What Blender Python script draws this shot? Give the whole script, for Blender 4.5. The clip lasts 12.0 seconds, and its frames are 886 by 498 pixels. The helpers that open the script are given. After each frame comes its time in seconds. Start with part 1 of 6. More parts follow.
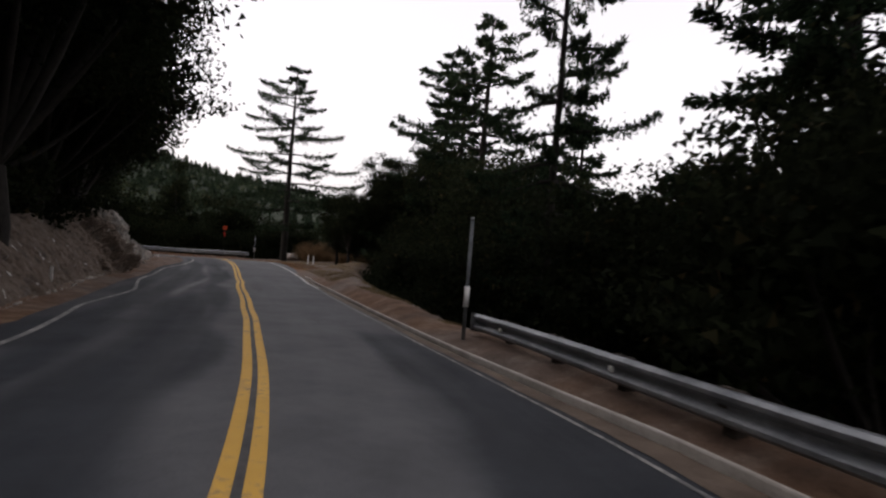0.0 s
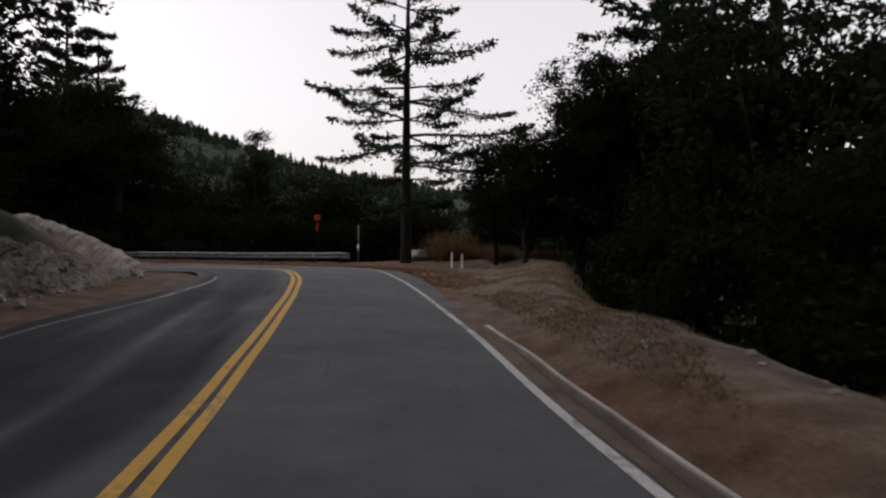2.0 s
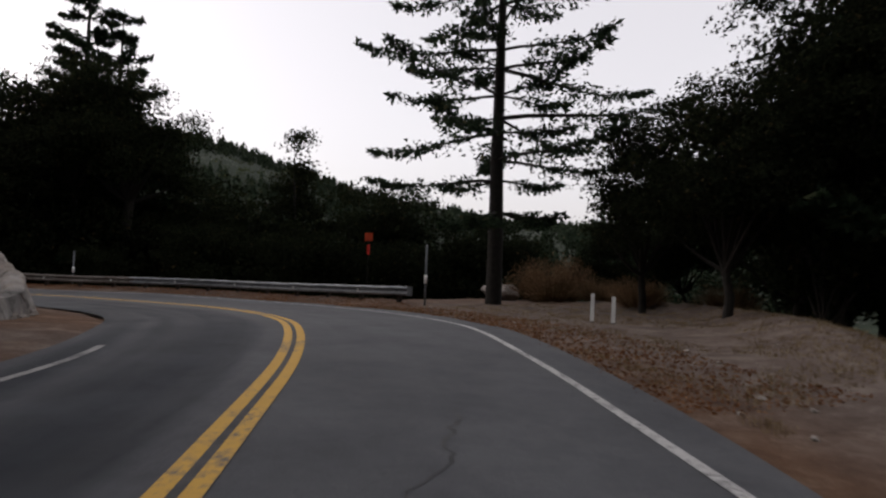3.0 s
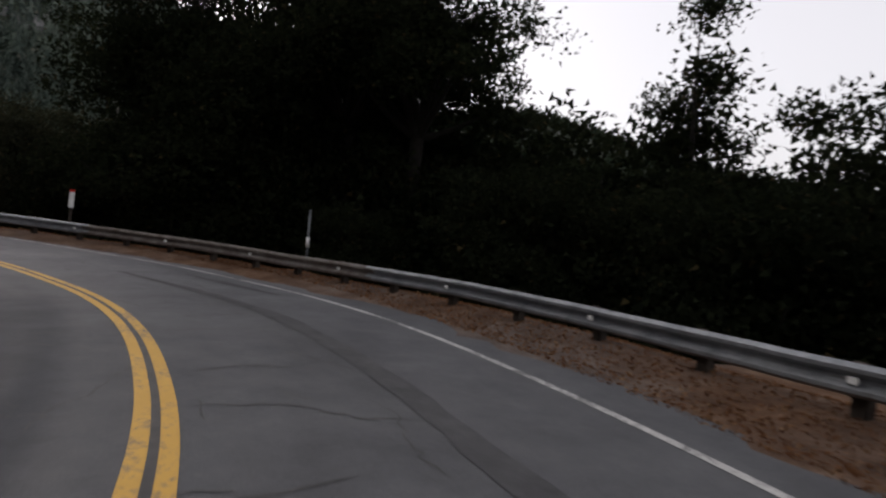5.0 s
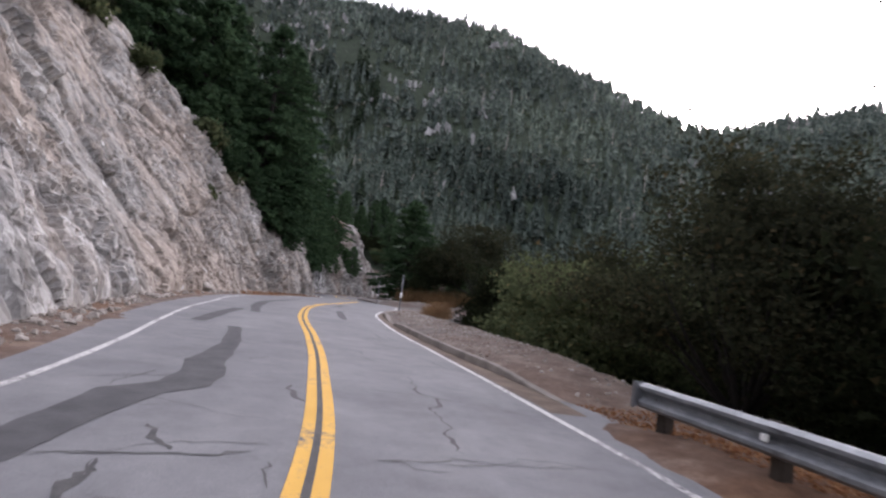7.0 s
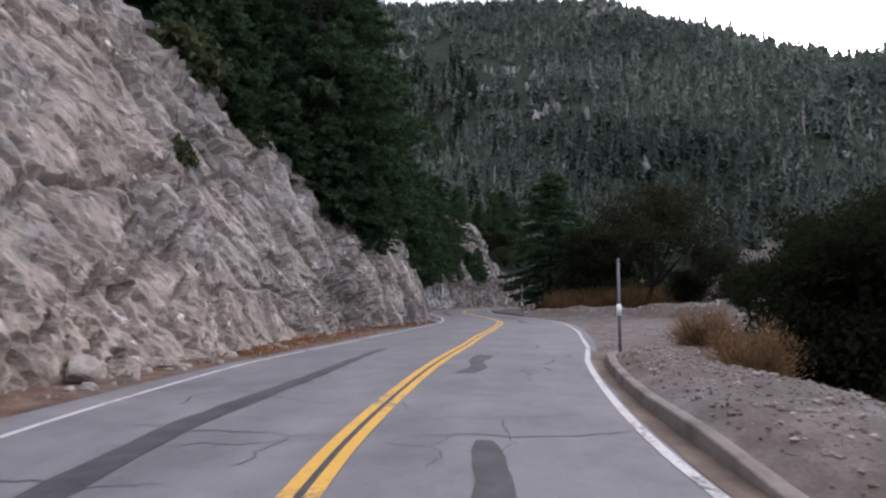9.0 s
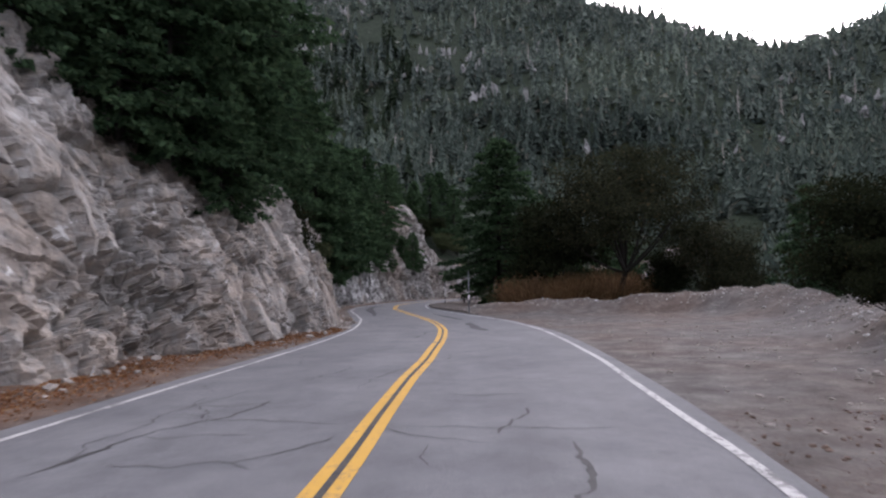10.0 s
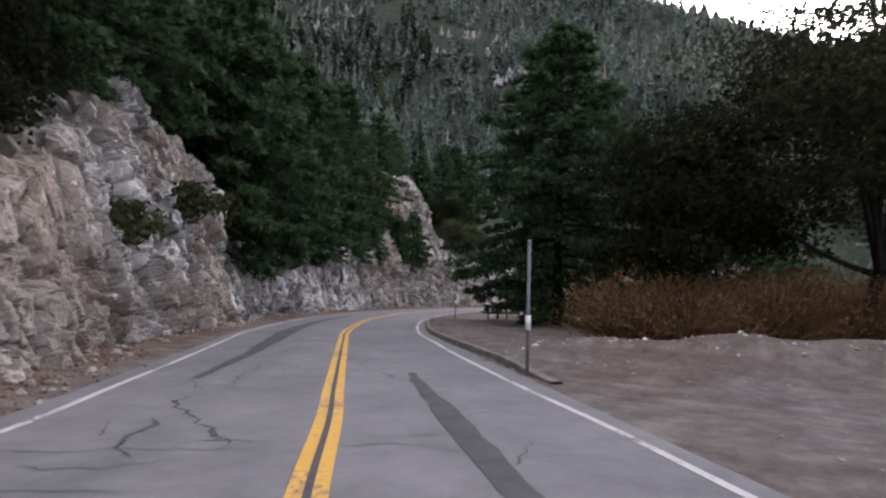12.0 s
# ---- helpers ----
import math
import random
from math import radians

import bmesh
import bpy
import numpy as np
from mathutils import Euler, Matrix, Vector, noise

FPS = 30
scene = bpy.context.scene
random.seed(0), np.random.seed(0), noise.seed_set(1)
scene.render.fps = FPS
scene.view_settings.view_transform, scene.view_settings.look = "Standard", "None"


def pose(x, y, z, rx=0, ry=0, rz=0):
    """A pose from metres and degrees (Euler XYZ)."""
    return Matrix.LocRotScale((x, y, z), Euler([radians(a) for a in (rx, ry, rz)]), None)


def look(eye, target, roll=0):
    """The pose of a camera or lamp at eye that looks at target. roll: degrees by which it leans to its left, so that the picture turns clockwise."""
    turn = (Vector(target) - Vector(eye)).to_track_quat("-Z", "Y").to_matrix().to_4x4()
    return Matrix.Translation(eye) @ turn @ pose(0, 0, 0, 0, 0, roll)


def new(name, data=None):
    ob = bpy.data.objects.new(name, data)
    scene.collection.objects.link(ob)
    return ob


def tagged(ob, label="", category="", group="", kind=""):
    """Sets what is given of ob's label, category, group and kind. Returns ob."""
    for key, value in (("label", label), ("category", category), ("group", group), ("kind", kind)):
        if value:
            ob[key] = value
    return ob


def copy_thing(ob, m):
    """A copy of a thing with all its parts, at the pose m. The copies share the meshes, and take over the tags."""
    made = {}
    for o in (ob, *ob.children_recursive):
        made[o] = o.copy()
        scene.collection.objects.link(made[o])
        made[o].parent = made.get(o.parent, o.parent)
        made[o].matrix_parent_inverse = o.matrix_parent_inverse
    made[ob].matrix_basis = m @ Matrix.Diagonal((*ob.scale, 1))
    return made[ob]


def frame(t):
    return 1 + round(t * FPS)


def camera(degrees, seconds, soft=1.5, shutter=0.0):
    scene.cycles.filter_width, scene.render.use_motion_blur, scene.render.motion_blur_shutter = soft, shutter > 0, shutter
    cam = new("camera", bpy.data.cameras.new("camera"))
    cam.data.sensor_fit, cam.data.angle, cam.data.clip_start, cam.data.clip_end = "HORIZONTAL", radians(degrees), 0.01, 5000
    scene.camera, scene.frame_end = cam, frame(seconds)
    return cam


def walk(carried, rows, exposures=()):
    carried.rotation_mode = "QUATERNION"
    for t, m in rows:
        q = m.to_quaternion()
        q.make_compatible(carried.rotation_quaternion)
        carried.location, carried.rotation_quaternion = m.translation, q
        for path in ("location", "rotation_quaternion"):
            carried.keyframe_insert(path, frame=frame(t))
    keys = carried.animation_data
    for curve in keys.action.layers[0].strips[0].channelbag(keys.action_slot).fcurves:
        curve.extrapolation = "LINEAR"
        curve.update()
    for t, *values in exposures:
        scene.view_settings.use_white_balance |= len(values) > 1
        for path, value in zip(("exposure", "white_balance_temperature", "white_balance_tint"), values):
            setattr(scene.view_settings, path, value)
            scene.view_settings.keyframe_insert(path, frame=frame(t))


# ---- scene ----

# ------------------------------------------------------------------ camera
cam = camera(72.8, 12.0, soft=2.3, shutter=0.12)
PATH = [
    (0, (-0.000, 0.000, 1.380), (-0.001, 10.000, 1.398), 4.60),
    (0.5, (-1.088, 5.588, 1.229), (-1.848, 15.558, 1.088), 3.87),
    (1, (-2.357, 10.785, 1.086), (-3.576, 20.710, 1.080), 2.99),
    (1.5, (-4.208, 16.754, 0.962), (-6.085, 26.574, 0.775), 1.47),
    (2, (-6.205, 22.838, 0.854), (-8.108, 32.652, 0.612), 0.86),
    (2.5, (-8.280, 28.105, 0.676), (-10.496, 37.856, 0.635), 1.51),
    (2.7, (-9.096, 30.234, 0.618), (-11.493, 39.940, 0.847), 1.79),
    (4.3, (-15.466, 43.204, 0.913), (-21.019, 51.514, 0.586), 3.34),
    (4.5, (-16.965, 44.693, 0.824), (-22.849, 52.770, 0.434), 2.84),
    (5, (-21.215, 47.818, 0.599), (-28.444, 54.712, 0.151), 5.38),
    (5.5, (-25.753, 49.951, 0.408), (-34.536, 54.715, 0.004), 4.72),
    (6, (-30.487, 50.978, 0.316), (-40.332, 52.712, 0.574), 5.20),
    (6.5, (-34.843, 50.723, 0.201), (-44.732, 49.420, 0.915), 7.52),
    (7, (-39.032, 49.564, 0.219), (-48.285, 45.890, 1.162), 7.72),
    (7.2, (-40.722, 48.857, 0.212), (-49.601, 44.374, 1.239), 6.90),
    (8.8, (-54.418, 40.498, 0.678), (-62.729, 35.035, 1.721), 0.36),
    (9, (-56.190, 39.301, 0.704), (-64.537, 33.863, 1.572), -0.00),
    (9.5, (-61.122, 36.478, 0.828), (-69.737, 31.468, 1.651), -0.67),
    (10, (-66.303, 33.815, 0.886), (-75.186, 29.276, 1.588), -1.04),
    (10.5, (-71.679, 31.269, 0.911), (-80.749, 27.139, 1.743), -1.06),
    (11, (-77.086, 28.803, 0.974), (-86.307, 25.026, 1.810), 0.76),
    (11.5, (-82.718, 25.952, 0.996), (-91.783, 21.843, 1.963), 1.38),
    (12, (-88.231, 22.736, 0.950), (-97.001, 17.993, 1.729), 1.66),
]
EXPOSURES = [(0.0, 0.92, 6800, 18), (1.0, 0.8, 6800, 18), (1.8, 0.62, 6800, 18), (2.7, 0.58, 6700, 17), (4.3, 0.6, 6600, 16), (4.8, 0.58, 6600, 16), (5.2, 0.6, 6600, 16), (5.6, 0.7, 6500, 22), (6.1, 1.48, 6300, 24), (6.5, 2.0, 6300, 24), (7.0, 1.92, 6200, 22), (9.0, 1.7, 6100, 22),
             (10.5, 1.7, 6100, 22), (12.0, 1.95, 6300, 23)]
walk(cam, [(t, look(eye, target, roll)) for t, eye, target, roll in PATH], EXPOSURES)

# ------------------------------------------------------------------ world and sun
world = bpy.data.worlds.new("overcast_evening")
scene.world = world
world.use_nodes = True
wn = world.node_tree
sky = wn.nodes.new("ShaderNodeTexSky")
sky.sky_type = "NISHITA"
sky.sun_disc = False
sky.sun_elevation = radians(18)
sky.sun_rotation = radians(270)
sky.air_density, sky.dust_density, sky.ozone_density = 1.0, 4.0, 1.0
hsv = wn.nodes.new("ShaderNodeHueSaturation")
hsv.inputs["Saturation"].default_value = 0.3
wn.links.new(sky.outputs[0], hsv.inputs["Color"])
veil = wn.nodes.new("ShaderNodeMix")
veil.data_type = "RGBA"
veil.inputs["Factor"].default_value = 0.45
veil.inputs[7].default_value = (5.0, 5.05, 5.2, 1)
wn.links.new(hsv.outputs[0], veil.inputs[6])
wn.links.new(veil.outputs[2], wn.nodes["Background"].inputs["Color"])
wn.nodes["Background"].inputs["Strength"].default_value = 0.15

sun_data = bpy.data.lights.new("sun", "SUN")
sun_data.energy, sun_data.angle, sun_data.color = 0.4, radians(20), (1.0, 0.95, 0.88)
sun = new("sun", sun_data)
sun.matrix_world = look((-300, 80, 120), (0, 30, 0))

# ------------------------------------------------------------------ numpy noise


def lattice(ix, iy, iz, seed=0):
    h = (ix.astype(np.int64) * 374761393 + iy.astype(np.int64) * 668265263 + iz.astype(np.int64) * 2147483647 + seed * 974634541) & 0xFFFFFFFF
    h = ((h ^ (h >> 13)) * 1274126177) & 0xFFFFFFFF
    h = ((h ^ (h >> 16)) * 2246822519) & 0xFFFFFFFF
    return ((h ^ (h >> 15)) & 0xFFFFFF) / float(0xFFFFFF)


def vnoise(p, seed=0):
    """Smooth value noise, -1 to 1, for rows of x, y, z."""
    i = np.floor(p).astype(np.int64)
    f = p - i
    f = f * f * (3 - 2 * f)
    out = 0
    for a in (0, 1):
        for b in (0, 1):
            for c in (0, 1):
                w = (f[:, 0] if a else 1 - f[:, 0]) * (f[:, 1] if b else 1 - f[:, 1]) * (f[:, 2] if c else 1 - f[:, 2])
                out = out + w * lattice(i[:, 0] + a, i[:, 1] + b, i[:, 2] + c, seed)
    return out * 2 - 1


def fbm(p, octaves=4, seed=0):
    out, amp, tot = 0, 1.0, 0
    for k in range(octaves):
        out = out + amp * vnoise(p * 2.03 ** k + 17.3 * k, seed + k)
        tot += amp
        amp *= 0.5
    return out / tot


def blocks(p, seed=0):
    """Fractured stone: a flat face of its own tilt for each cell, and how near the cell's border is."""
    i = np.floor(p).astype(np.int64)
    best, second, val = np.full(len(p), 9.0), np.full(len(p), 9.0), np.zeros(len(p))
    for a in (-1, 0, 1):
        for b in (-1, 0, 1):
            for c in (-1, 0, 1):
                j = i + (a, b, c)
                r = [lattice(j[:, 0], j[:, 1], j[:, 2], seed + k) for k in range(1, 8)]
                off = p - (j + np.stack(r[:3], -1))
                d = np.abs(off).sum(1) * 0.45 + np.linalg.norm(off, axis=1) * 0.5
                v = 0.55 * (r[3] - 0.5) + 0.5 * ((r[4] - 0.5) * off[:, 0] + (r[5] - 0.5) * off[:, 1] + (r[6] - 0.5) * off[:, 2])
                near = d < best
                second = np.where(near, best, np.minimum(second, d))
                val = np.where(near, v, val)
                best = np.where(near, d, best)
    return val, second - best


def smooth(a, b, x):
    t = np.clip((x - a) / (b - a), 0, 1)
    return t * t * (3 - 2 * t)


def table(x, rows):
    """Reads a smooth curve given by rows of (place, value)."""
    xs, ys = np.array(rows, float).T
    fine = np.arange(xs[0], xs[-1] + 0.5, 0.5)
    v = np.interp(fine, xs, ys)
    k = np.exp(-np.linspace(-2, 2, 9) ** 2)
    pad = np.r_[[v[0]] * 4, v, [v[-1]] * 4]
    return np.interp(x, fine, np.convolve(pad, k / k.sum(), "valid"))


# ------------------------------------------------------------------ the road's line
KNOTS = [(14, -75), (10, -55), (5.5, -30), (2.6, -15), (1.0, -6), (-0.2, -0.4), (-1.35, 3.9), (-2.3, 8.1), (-3.8, 12.5), (-5.3, 16.7), (-6.9, 20.8), (-8.4, 25.0),
         (-9.8, 29.2), (-11.3, 33.4), (-13.0, 37.6), (-14.9, 41.5), (-17.7, 44.8), (-21.3, 47.3), (-25.4, 49.2), (-29.5, 50.3), (-33.7, 50.4), (-37.9, 49.7), (-41.9, 48.0),
         (-45.8, 45.7), (-49.5, 43.2), (-53.2, 40.3), (-56.8, 37.8), (-60.6, 35.5), (-64.7, 33.4), (-68.8, 31.5), (-72.9, 29.7), (-77.1, 27.9), (-81.2, 26.0), (-85.1, 23.9),
         (-89.0, 21.5), (-92.6, 18.9), (-96.3, 16.3), (-100.1, 13.6), (-106.5, 9.0), (-114.7, 4.2), (-123.5, 0.5), (-135.5, -2.0), (-153.5, -1.5), (-178.5, 6.5), (-208.5, 20.5)]


def resampled(points, step):
    gaps = np.r_[0, np.cumsum(np.linalg.norm(np.diff(points, axis=0), axis=1))]
    at = np.arange(0, gaps[-1], step)
    return np.stack([np.interp(at, gaps, points[:, k]) for k in (0, 1)], 1)


def natural_line(points):
    """A smooth line close to the points."""
    fine = resampled(np.array(points, float), 0.5)
    kernel = np.exp(-np.linspace(-2, 2, 17) ** 2)
    kernel /= kernel.sum()
    for _ in range(2):
        pad = np.vstack([fine[0] + (fine[0] - fine[8:0:-1]), fine, fine[-1] + (fine[-1] - fine[-2:-10:-1])])
        fine = np.stack([np.convolve(pad[:, k], kernel, "valid") for k in (0, 1)], 1)
    return resampled(fine, 0.5)


LINE = natural_line(KNOTS)
ORIGIN = int(np.argmin(np.linalg.norm(LINE - (-0.15, -0.3), axis=1)))
S_LINE = (np.arange(len(LINE)) - ORIGIN) * 0.5
TANGENT = np.gradient(LINE, axis=0)
TANGENT /= np.linalg.norm(TANGENT, axis=1)[:, None]
S0, S1 = S_LINE[0], S_LINE[-1]

ELEVATION = [(S0, 0.3), (-20, 0.15), (0.3, 0.00), (6.0, -0.15), (11.3, -0.29), (17.5, -0.42), (23.9, -0.53), (29.6, -0.70), (45.2, -0.47), (52.7, -0.78), (57.6, -0.97), (62.1, -1.06), (66.7, -1.18), (71.1, -1.16), (91.2, -0.68), (97.0, -0.55), (102.9, -0.49), (108.8, -0.47), (114.8, -0.41), (121.0, -0.38), (127.4, -0.43), (140, -0.42), (165, -0.35), (S1, 0.2)]


def road_z(s):
    return table(s, ELEVATION)


def on_road(s, d, z=0.0):
    """World places from the way along the road, the distance to the right of its middle and the height over it."""
    s, d = np.broadcast_arrays(np.asarray(s, float), np.asarray(d, float))
    x, y = (np.interp(s, S_LINE, LINE[:, k]) for k in (0, 1))
    tx, ty = (np.interp(s, S_LINE, TANGENT[:, k]) for k in (0, 1))
    n = np.hypot(tx, ty)
    return np.stack([x + d * ty / n, y - d * tx / n, road_z(s) + z], -1)


def to_road(x, y):
    """The way along the road and the distance to the right of its middle, for places in the plan."""
    x, y = np.asarray(x, float).ravel(), np.asarray(y, float).ravel()
    s, d = np.empty(len(x)), np.empty(len(x))
    for a in range(0, len(x), 20000):
        p = np.stack([x[a:a + 20000], y[a:a + 20000]], -1).astype(np.float32)
        some = LINE[::2].astype(np.float32)
        k = np.argmin((p[:, :1] - some[:, 0]) ** 2 + (p[:, 1:] - some[:, 1]) ** 2, 1) * 2
        off = p - LINE[k]
        t = TANGENT[k]
        s[a:a + 20000] = S_LINE[k] + (off * t).sum(1)
        side = off[:, 0] * t[:, 1] - off[:, 1] * t[:, 0]
        d[a:a + 20000] = np.sign(side) * np.maximum(np.linalg.norm(off, axis=1) * (np.abs((off * t).sum(1)) > 2), np.abs(side))
    return s, d


# distances from the road's middle, along the road
WHITE_RIGHT = [(S0, 3.3), (-4, 3.3), (5, 3.15), (8, 2.86), (11, 2.72), (15, 2.74), (18, 2.78), (21, 2.87), (26, 3.12), (31, 3.17), (36.4, 3.08), (42.9, 3.2), (46, 3.55), (50, 3.8), (55, 3.98), (60, 4.0), (66, 4.03), (68.5, 3.95),
               (71, 3.68), (73.5, 3.38), (76, 3.08), (78.5, 2.86), (81, 2.73), (84, 2.66), (94, 2.7), (97, 2.66), (104, 2.9), (108, 3.24), (113, 3.35), (121, 3.4), (128, 3.58), (132.5, 3.42), (135, 3.24), (137.4, 3.03), (142, 2.72), (149, 2.48), (154, 2.5), (165, 2.7), (S1, 3)]
WHITE_LEFT = [(S0, 3.2), (10, 3.15), (15, 3.5), (20, 3.0), (26, 3.6), (34, 3.6), (38, 2.7), (42, 2.15), (55, 2.6), (70, 3.0), (78, 3.05), (85, 3.35), (94, 3.3), (98, 3.6), (103, 3.9), (109, 3.65), (114, 3.4), (120, 3.05),
              (128, 2.98), (134, 2.8), (140, 3.05), (147, 3.4), (S1, 3.3)]
PAVED_RIGHT = [(S0, 3.95), (3, 3.9), (7, 3.5), (10, 3.2), (16, 3.2), (22, 3.4), (27, 3.62), (33, 3.62), (36, 3.35), (39, 3.7), (43, 3.95), (50, 4.7), (60, 4.95), (67, 5.3), (73, 5.0), (78, 4.2), (82, 3.2), (94, 3.05), (104, 3.15), (110, 3.6), (130, 3.85), (138, 3.45), (150, 2.9), (S1, 3.2)]
PAVED_LEFT = [(S0, 3.6), (26, 3.9), (35, 3.9), (39, 3.0), (43, 2.7), (60, 3.1), (78, 3.6), (85, 4.2), (94, 4.2), (103, 4.3), (112, 3.9), (120, 3.4), (134, 3.2), (147, 3.7), (S1, 3.6)]
BANK = [(S0, 5), (0, 4.3), (11, 4.5), (17, 4.9), (21, 4.9), (27, 5.2), (32, 5.5), (37, 5.4), (40, 5.0), (43, 4.8), (47, 4.5), (56, 3.6), (62, 3.8), (70, 4.7), (80, 4.9), (88, 5.3), (94, 5.4), (98, 5.5), (104, 5.2),
        (107, 5.6), (111, 5.7), (115, 6.0), (117, 5.3), (120, 4.9), (123, 4.2), (129, 3.9), (135, 4.0), (141, 5.2), (147, 5.5), (152, 5.0), (158, 5.8), (175, 5.3), (S1, 5.5)]
CUT = [(S0, 3), (0, 1.8), (8, 2.2), (14, 1.7), (18, 2.1), (22, 1.8), (26, 2.3), (31, 2.7), (36, 2.3), (38, 1.5), (40, 0.7), (42, 0.25), (44, 0.15), (51, 0.5), (58, 2), (64, 4.5), (70, 8), (76, 12), (84, 14.5), (102, 15), (106, 12.8), (110, 10.4), (113, 8.2), (115.5, 6.4),
       (118, 5.2), (122, 5.1), (125.5, 4.8), (128, 3.8), (130.5, 2.4), (134, 1.9), (137, 2.5), (140, 3.7), (143, 5.6), (146.5, 7.6), (148.5, 7.8), (151.5, 6.4), (156, 4.4), (163, 4.0), (170, 4.2), (175, 5), (180, 5.5), (184, 8.5), (187, 13), (188.8, 14.5), (190.3, 12), (192, 7.5), (197, 5), (203, 4.5), (S1, 4.5)]
SHOULDER = [(S0, 5.2), (0, 4.9), (11, 4.5), (13, 4.15), (16, 4.2), (21, 4.55), (24, 4.85), (30, 5.7), (36, 5.9), (38, 6.5), (41, 8), (44, 10), (47, 13.5), (50, 17), (54, 17.5), (57, 8.6), (60, 6.8), (63, 6.6), (70, 6.5), (76, 5.9), (80, 5.4), (86, 5.8), (92, 5.8), (98, 5.2), (101, 5.1), (103, 4.6), (105, 5.1), (107.5, 6),
            (110, 8), (115, 10.5), (120, 14), (126, 18), (131, 19.5), (136, 19.5), (142, 18.5), (147, 17), (152, 14), (160, 9), (175, 7), (190, 6), (S1, 6)]
BERM = [(S0, 0), (12, 0), (16, 0.2), (32, 0.3), (44, 0.4), (49, 0.3), (53, 0), (79, 0.0), (84, 0.2), (94, 0.18), (100, 0.13), (106, 0.1), (112, 0.1), (S1, 0)]
LEAN = [(S0, 1.0), (24, 1.0), (30, 0.55), (40, 0.45), (80, 0.7), (102, 0.72), (109, 0.6), (114, 0.48), (119, 0.5), (128, 0.5), (134, 0.34), (138, 0.3), (150, 0.35), (180, 0.3), (S1, 0.5)]
# the worn kerbs beside the dirt shoulder, with the dirt level with their tops
KERB_A = [(80, 3.55), (84, 3.25), (90, 3.15), (94, 3.12), (100, 3.1), (103.6, 3.3), (105.5, 3.55), (107.2, 4.1)]
KERB_B = [(137.4, 3.85), (139, 3.65), (142, 3.4), (146, 3.1), (150, 2.95), (156, 2.95), (164, 3.1)]
KERB_EARLY = [(-70, 3.8), (-4, 3.78), (2, 3.72), (4.8, 3.66), (6.8, 3.36), (8.9, 3.12), (12, 3.02), (16, 3.07), (18.3, 3.15), (22, 3.27), (26, 3.41), (30, 3.5), (34, 3.53)]
# the guard rails, and the dirt heaped under them
RAIL_NEAR = [(-34, 4.5), (8, 4.0), (11.2, 4.0)]
RAIL_BEND = [(52.2, 6.85), (53.5, 6.4), (55.5, 6.15), (58, 5.95), (60, 5.85), (62, 5.7), (65, 5.4), (68, 5.22), (70, 5.02), (72, 4.72), (74.8, 4.2), (76.9, 4.0), (78.4, 3.8)]
# the low earth bank round the dirt turnout: way along the road, distance, height
TURNOUT_BANK = [(110.5, 8.6, 0.45), (114, 9.8, 0.6), (120, 12.8, 0.8), (126, 16.3, 0.95), (131, 17.5, 1.5), (134, 16.2, 1.3), (137, 12.5, 0.8), (139.3, 8.2, 0.6), (141.2, 4.9, 0.3)]
# heights of the skyline, in degrees, by heading from the middle of the bend (anticlockwise from +y)
SKYLINE = [(-180, 30), (-120, 16), (-60, 5), (-20, 3), (5, 4.5), (16, 6.5), (22, 8.0), (26, 9.3), (31, 10.8), (36, 11.3), (42, 10.0), (55, 10), (66, 14), (74, 20), (80, 19.2), (84, 18.6), (87, 18.2), (92, 20.0),
           (97, 22.3), (102, 24.0), (108, 26.3), (115, 26.9), (128, 26.5), (150, 30), (180, 30)]
MIDDLE = np.array((-56.0, 40.0))


